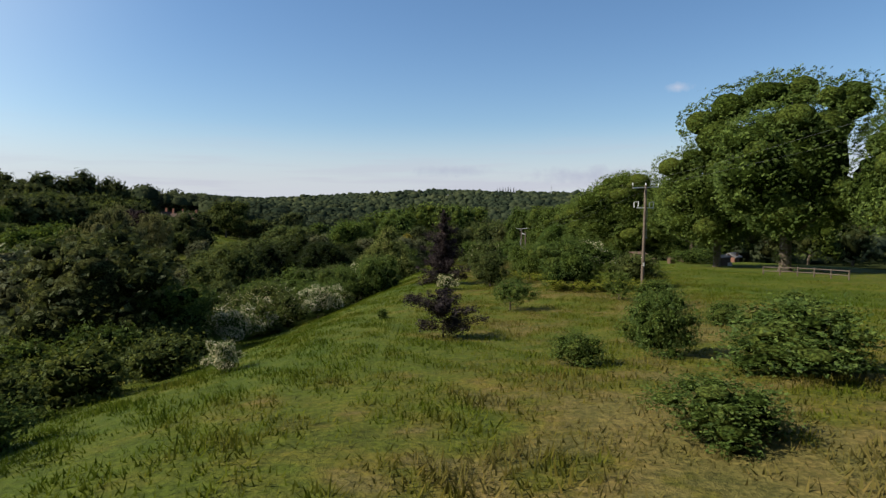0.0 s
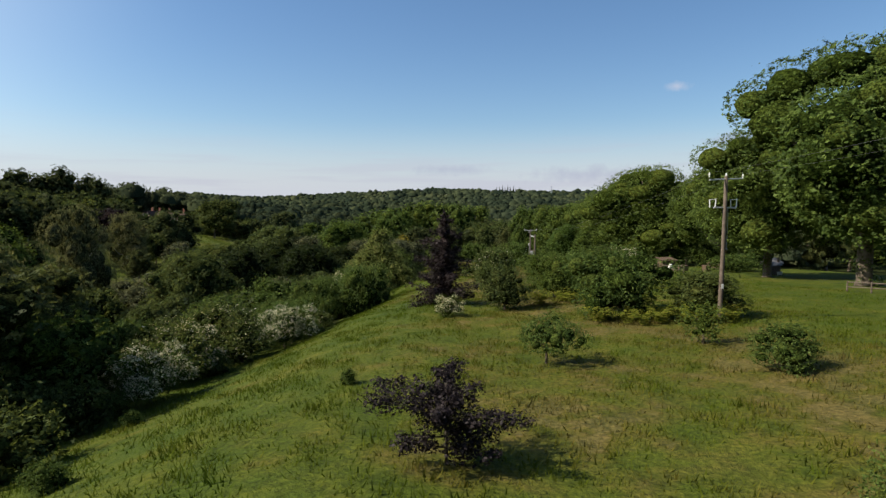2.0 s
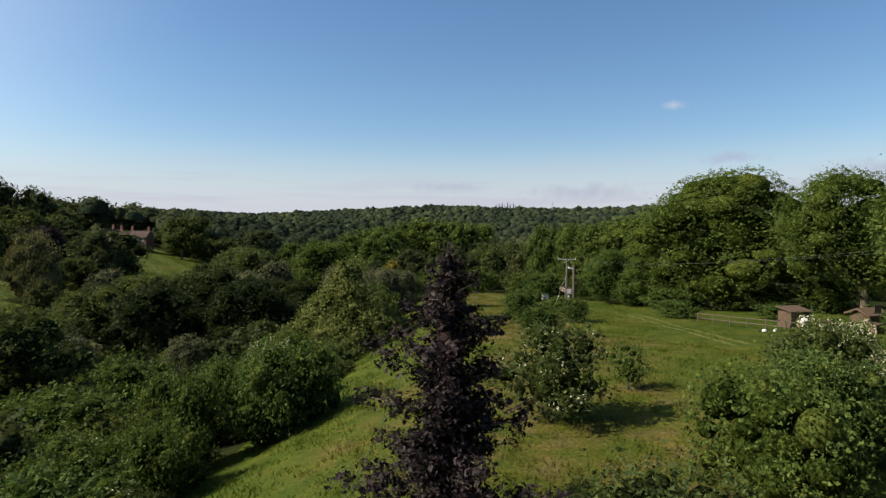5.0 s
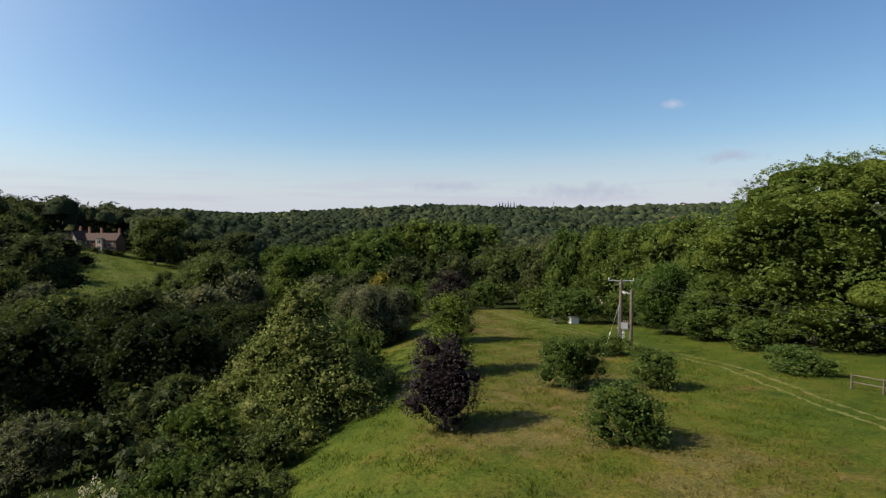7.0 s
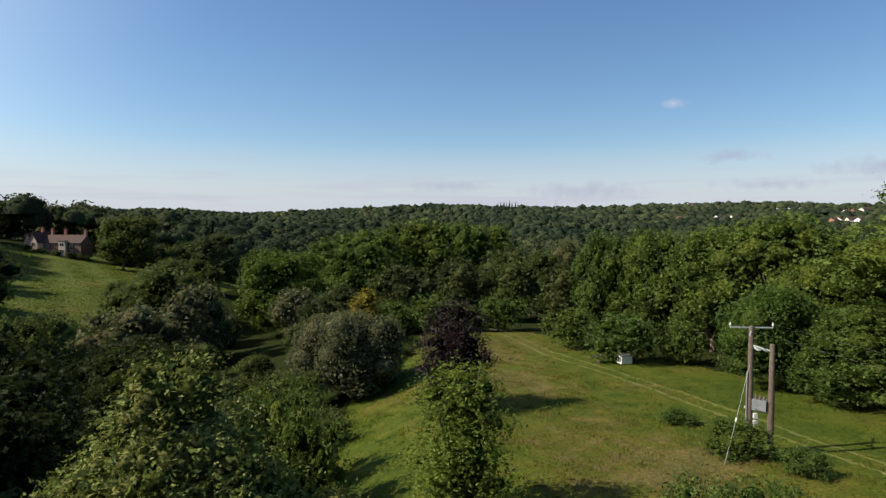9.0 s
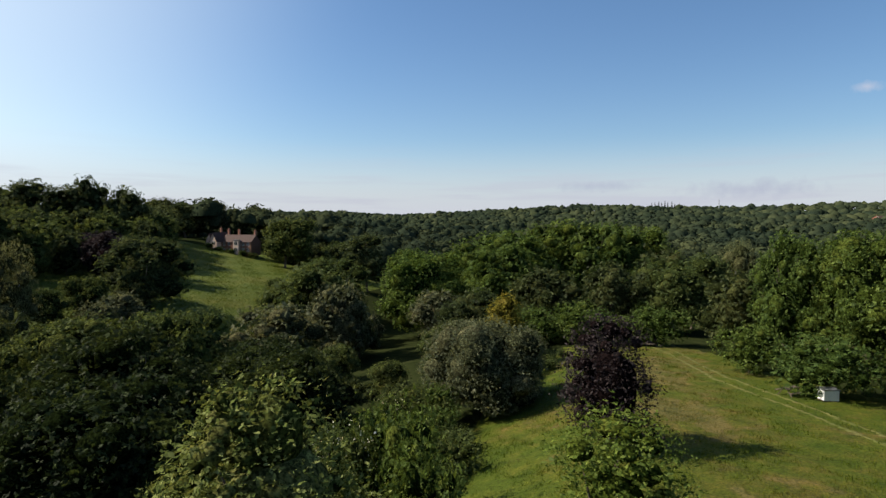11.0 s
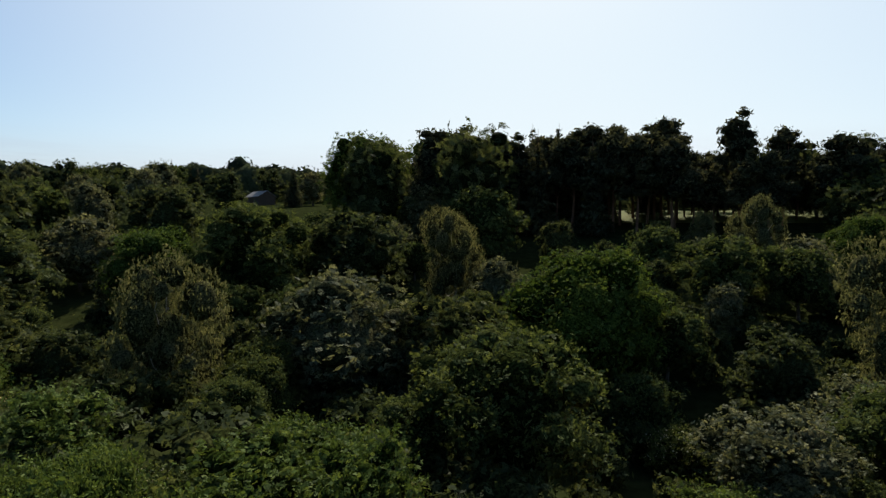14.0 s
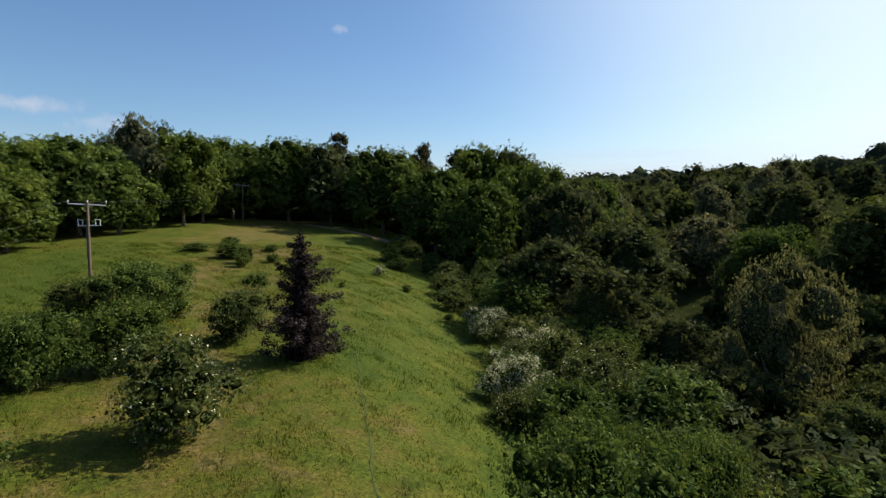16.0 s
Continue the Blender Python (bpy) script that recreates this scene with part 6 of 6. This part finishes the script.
board_shed(37.4, 108.0, 10, 2.4, 1.8, 1.7, "brown boarded garden shed with a board roof", PLANK)
board_shed(45.8, 92.2, 30, 2.6, 0.8, 1.3, "low brown wooden store under the oaks")
tank_e = thing("water_tank", "white plastic water tank standing by the shed", "water tank", stand(37.3, 106.2, 0))
part("body", Shape().tube([(0, 0, 0.25), (0, 0, 0.31), (0, 0, 0.98), (0, 0, 1.06)], [0.24, 0.29, 0.29, 0.18], 16), WHITE, tank_e, smooth=True)
part("stand", Shape().box((-0.32, -0.32, -0.1), (0.32, 0.32, 0.25)), BRICK, tank_e, "brick plinth")
for (x, y), lab, mat, size in (((38.6, 104.6), "orange-brown wooden storage box on the lawn", PLANK, (1.6, 0.8, 0.9)), ((41.0, 101.4), "square brown wooden planter on the lawn", PLANK, (1.0, 0.9, 1.0)), ((46.6, 92.6), "pale stone block at the foot of the trees", RENDER, (1.2, 0.9, 0.5))):
    b = thing("garden_box", lab, "garden box", stand(x, y, 15))
    sx_, sy_, sz_ = size
    part("body", Shape().box((-sx_ / 2, -sy_ / 2, -0.1), (sx_ / 2, sy_ / 2, sz_ * 0.88)), mat, b)
    part("lid", Shape().box((-sx_ / 2 - 0.05, -sy_ / 2 - 0.05, sz_ * 0.88), (sx_ / 2 + 0.05, sy_ / 2 + 0.05, sz_)), mat, b)
for i, (x, y) in enumerate(((31.6, 103.4), (32.6, 103.2))):
    bag = new("builders_bag", Shape().add(wobble(ICO2[0], i, 0.12, 2.5) * (0.24, 0.2, 0.18) + (0, 0, 0.13), None, ICO2[1]).mesh("builders_bag", [WHITE], True))
    bag.matrix_world = stand(x, y, i * 40)
    tagged(bag, "white sack lying in the grass by the fence", "sack", "sacks by the fence")


def fence(pts, h, label, rails=2, spacing=2.0):
    e = thing("fence", label, "fence")
    pts = np.array(pts, float)
    d = np.r_[0, np.cumsum(np.hypot(*np.diff(pts, axis=0).T))]
    s = np.arange(0, d[-1] + 0.01, spacing)
    X, Y = np.interp(s, d, pts[:, 0]), np.interp(s, d, pts[:, 1])
    for x, y in zip(X, Y):
        z = ground_z(x, y)
        part("post", Shape().box((x - 0.05, y - 0.05, z - 0.3), (x + 0.05, y + 0.05, z + h)), POLE_WOOD, e)
    for k in range(rails):
        for i in range(len(X) - 1):
            a = (X[i], Y[i], ground_z(X[i], Y[i]) + h * (0.45 + 0.45 * k))
            b = (X[i + 1], Y[i + 1], ground_z(X[i + 1], Y[i + 1]) + h * (0.45 + 0.45 * k))
            part("rail", Shape().tube([a, b], [0.045, 0.045], 5), POLE_WOOD, e)
    return e


fence([(29, 112), (31, 108), (34.5, 101), (36, 97)], 1.1, "grey wooden garden fence beside the meadow")
fence([(37.5, 66), (39.5, 62), (41, 56)], 1.0, "pale wooden rail fence below the oaks")

# by the wood at the meadow's lower end
t = thing("white_tank", "white square tank half hidden under the bushes", "tank", stand(20.2, 158.6, 12))
part("body", Shape().box((-0.65, -0.5, 0.1), (0.65, 0.5, 1.0)), WHITE, t)
part("lid", Shape().box((-0.7, -0.55, 1.0), (0.7, 0.55, 1.1)), GREY_PAINT, t)
part("skid", Shape().box((-0.6, -0.45, -0.1), (0.6, 0.45, 0.1)), PLANK, t)
t = thing("picnic_table", "weathered wooden picnic table on the mown grass", "table", stand(17.7, 160.2, 35))
for y in (-0.3, -0.1, 0.1, 0.3):
    part("plank", Shape().box((-0.9, y - 0.09, 0.7), (0.9, y + 0.09, 0.75)), POLE_WOOD, t)
for y in (-0.75, 0.75):
    part("seat", Shape().box((-0.9, y - 0.13, 0.42), (0.9, y + 0.13, 0.46)), POLE_WOOD, t)
for x in (-0.65, 0.65):
    for sgn in (-1, 1):
        part("leg", Shape().tube([(x, sgn * 0.2, 0.7), (x, sgn * 0.75, -0.05)], [0.05, 0.05], 4), POLE_WOOD, t)
t = thing("flat_trailer", "long low flat trailer at the foot of the wood", "trailer", stand(9.6, 194.5, 60))
part("deck", Shape().box((-2.2, -0.8, 0.55), (2.2, 0.8, 0.68)), POLE_WOOD, t)
for x in (-1.0, 1.0):
    for y in (-0.75, 0.75):
        part("wheel", Shape().tube([(x, y - 0.1, 0.28), (x, y + 0.1, 0.28)], [0.3, 0.3], 14), GREY_PAINT, t)

# radio mast on the far ridge
mx, my = 285.0, 1500.0
mast = thing("radio_mast", "thin grey lattice mast on the far ridge", "mast", Matrix.Translation((mx, my, ground_z(mx, my))))
for a in range(3):
    c, s_ = math.cos(a * 2.094), math.sin(a * 2.094)
    part("leg", Shape().tube([(c * 2.0, s_ * 2.0, 0), (c * 0.7, s_ * 0.7, 38)], [0.4, 0.3], 5), STEEL, mast)
for z in range(2, 38, 4):
    k = 2.0 - 1.3 * z / 38
    part("brace", Shape().tube([(k, 0, z), (-k * 0.5, k * 0.87, z + 2), (-k * 0.5, -k * 0.87, z + 4), (k, 0, z + 4)], [0.2] * 4, 4), STEEL, mast)
# ---------------------------------------------------------------- grass and bracken
def grass_material(pasture=False):
    m, nt, out = nodes_of("pasture_blade" if pasture else "grass_blade")
    col = pasture_tone(nt) if pasture else meadow_tone(nt)
    geo = nt.nodes.new("ShaderNodeNewGeometry")
    col = mix(nt, 1.0, col, ramp(nt, geo.outputs["Random Per Island"], [(0.0, (0.95, 1.05, 0.95)), (0.6, (1.15, 1.18, 1.12)), (0.92, (1.35, 1.3, 1.3)), (1.0, (1.7, 1.5, 1.6))]), "MULTIPLY")
    d = node(nt, "ShaderNodeBsdfDiffuse")
    nt.links.new(col, d.inputs["Color"])
    tr = nt.nodes.new("ShaderNodeBsdfTranslucent")
    nt.links.new(col, tr.inputs["Color"])
    ms = node(nt, "ShaderNodeMixShader", Fac=0.36)
    nt.links.new(d.outputs["BSDF"], ms.inputs[1])
    nt.links.new(tr.outputs["BSDF"], ms.inputs[2])
    nt.links.new(ms.outputs["Shader"], out.inputs["Surface"])
    return m


def meadow_grass(n=150000, blades=3):
    rng = np.random.default_rng(21)
    x = rng.uniform(-21, 38, n)
    y = 4 + 186 * rng.uniform(0, 1, n) ** 1.25
    clump = np.sin(x * 0.9 + 2 * np.sin(y * 0.31)) * np.sin(y * 0.8 + x * 0.2) + 0.5 * np.sin(x * 2.3 + y * 1.7)
    edge = np.interp(y, [-10, 30, 50, 65, 82, 92, 107, 147, 170, 195], [-17.5, -18.5, -18.2, -15.5, -12, -9.5, -9.5, -10, -6, 0])
    tx = np.interp(y, [55, 75, 95, 109, 120, 131, 137, 145, 157, 168, 186], [29, 27, 25, 24.4, 24.6, 22.4, 21.4, 19.6, 16.6, 13.3, 11.3])
    ok = (x > edge) & ((x < tx - 2.4) | (rng.uniform(size=n) < 0.35)) & (abs(x + 2.6) > 0.2) & (clump + rng.normal(size=n) * 0.7 > -0.35)
    x, y, clump = x[ok], y[ok], clump[ok]
    n = len(x)
    x = np.repeat(x, blades) + rng.normal(size=n * blades) * 0.16
    y = np.repeat(y, blades) + rng.normal(size=n * blades) * 0.16
    n = len(x)
    h = rng.uniform(0.08, 0.24, n) * (1 + 0.4 * np.repeat(clump, blades))
    tuft = np.sin(x * 1.9 + 2.1 * np.sin(y * 0.83)) * np.sin(y * 1.55 + 1.7 * np.sin(x * 0.71)) * (0.6 + 0.4 * np.sin(x * 0.23 + y * 0.17))
    tuft = np.clip(tuft - 0.25, 0, 1) / 0.75
    h *= 1 + 0.25 * tuft
    a = rng.uniform(0, 6.28, n)
    w = rng.uniform(0.016, 0.036, n)
    lean = rng.normal(size=(n, 2)) * 0.09 * (1 + tuft)[:, None]
    z = height(x, y) - 0.03
    dx, dy = np.cos(a) * w, np.sin(a) * w
    v = np.stack([np.stack([x - dx, y - dy, z], -1), np.stack([x + dx, y + dy, z], -1), np.stack([x + lean[:, 0], y + lean[:, 1], z + np.abs(h)], -1)], 1)
    ob = new("meadow_grass", mesh_np("meadow_grass", v.reshape(-1, 3), None, np.arange(n * 3).reshape(-1, 3), [grass_material()]))
    tagged(ob, "long uneven meadow grass with pale seed heads", "grass", kind="stuff")


meadow_grass()


def pasture_grass(n=85000):
    """Tussocky pasture on the far side of the valley."""
    rng = np.random.default_rng(5)
    x, y = rng.uniform(-160, -62, n), rng.uniform(134, 312, n)
    keep = in_pasture(x, y) | ((x < -92 + (y - 150) * 0.1) & (x > -152) & (y > 138))
    x, y = x[keep], y[keep]
    n = len(x)
    w, h, a = rng.uniform(0.12, 0.28, n), rng.uniform(0.1, 0.25, n), rng.uniform(0, 6.28, n)
    z = height(x, y) - 0.04
    dx, dy = np.cos(a) * w, np.sin(a) * w
    lx, ly = rng.normal(size=n) * 0.12, rng.normal(size=n) * 0.12
    v = np.stack([np.stack([x - dx, y - dy, z], -1), np.stack([x + dx, y + dy, z], -1), np.stack([x + lx, y + ly, z + h], -1)], 1)
    ob = new("pasture_grass", mesh_np("pasture_grass", v.reshape(-1, 3), None, np.arange(n * 3).reshape(-1, 3), [PASTURE]))
    tagged(ob, "bright green tussocky pasture grass across the valley", "grass", kind="stuff")


PASTURE = grass_material(True)
pasture_grass()


def bracken(n=46):
    """A bank of arching bracken fronds beside the bushes."""
    rng = np.random.default_rng(8)
    s = Shape()
    for i in range(n):
        x, y = (rng.uniform(9.5, 19.0), 50.6 + rng.normal() * 1.1) if i < 31 else (rng.uniform(6, 16), rng.uniform(60.5, 63))
        root, k0 = np.array((x, y, ground_z(x, y) - 0.03)), rng.uniform(0.9, 1.5)
        for j in range(11):
            a = j * 1.713 + rng.uniform(-0.3, 0.3)
            r, h = k0 * rng.uniform(0.5, 0.9), k0 * rng.uniform(0.5, 0.95)
            d = np.array((math.cos(a), math.sin(a), 0))
            side = np.array((-d[1], d[0], 0))
            for k in range(7):
                m = (k + 1) / 8
                p = root + d * r * m + (0, 0, h * math.sin(m * 2.2))
                wd = k0 * (0.24 * (1 - m) + 0.04)
                for sg in (-1, 1):
                    s.add([p, p + d * 0.09, p + side * sg * wd + d * 0.08 - (0, 0, 0.05), p + side * sg * wd * 0.5], [(0, 1, 2, 3)])
    ob = new("bracken", s.mesh("bracken", [BRACKEN]))
    tagged(ob, "yellow-green bracken fern growing beside the bushes", "fern", kind="stuff")


bracken()
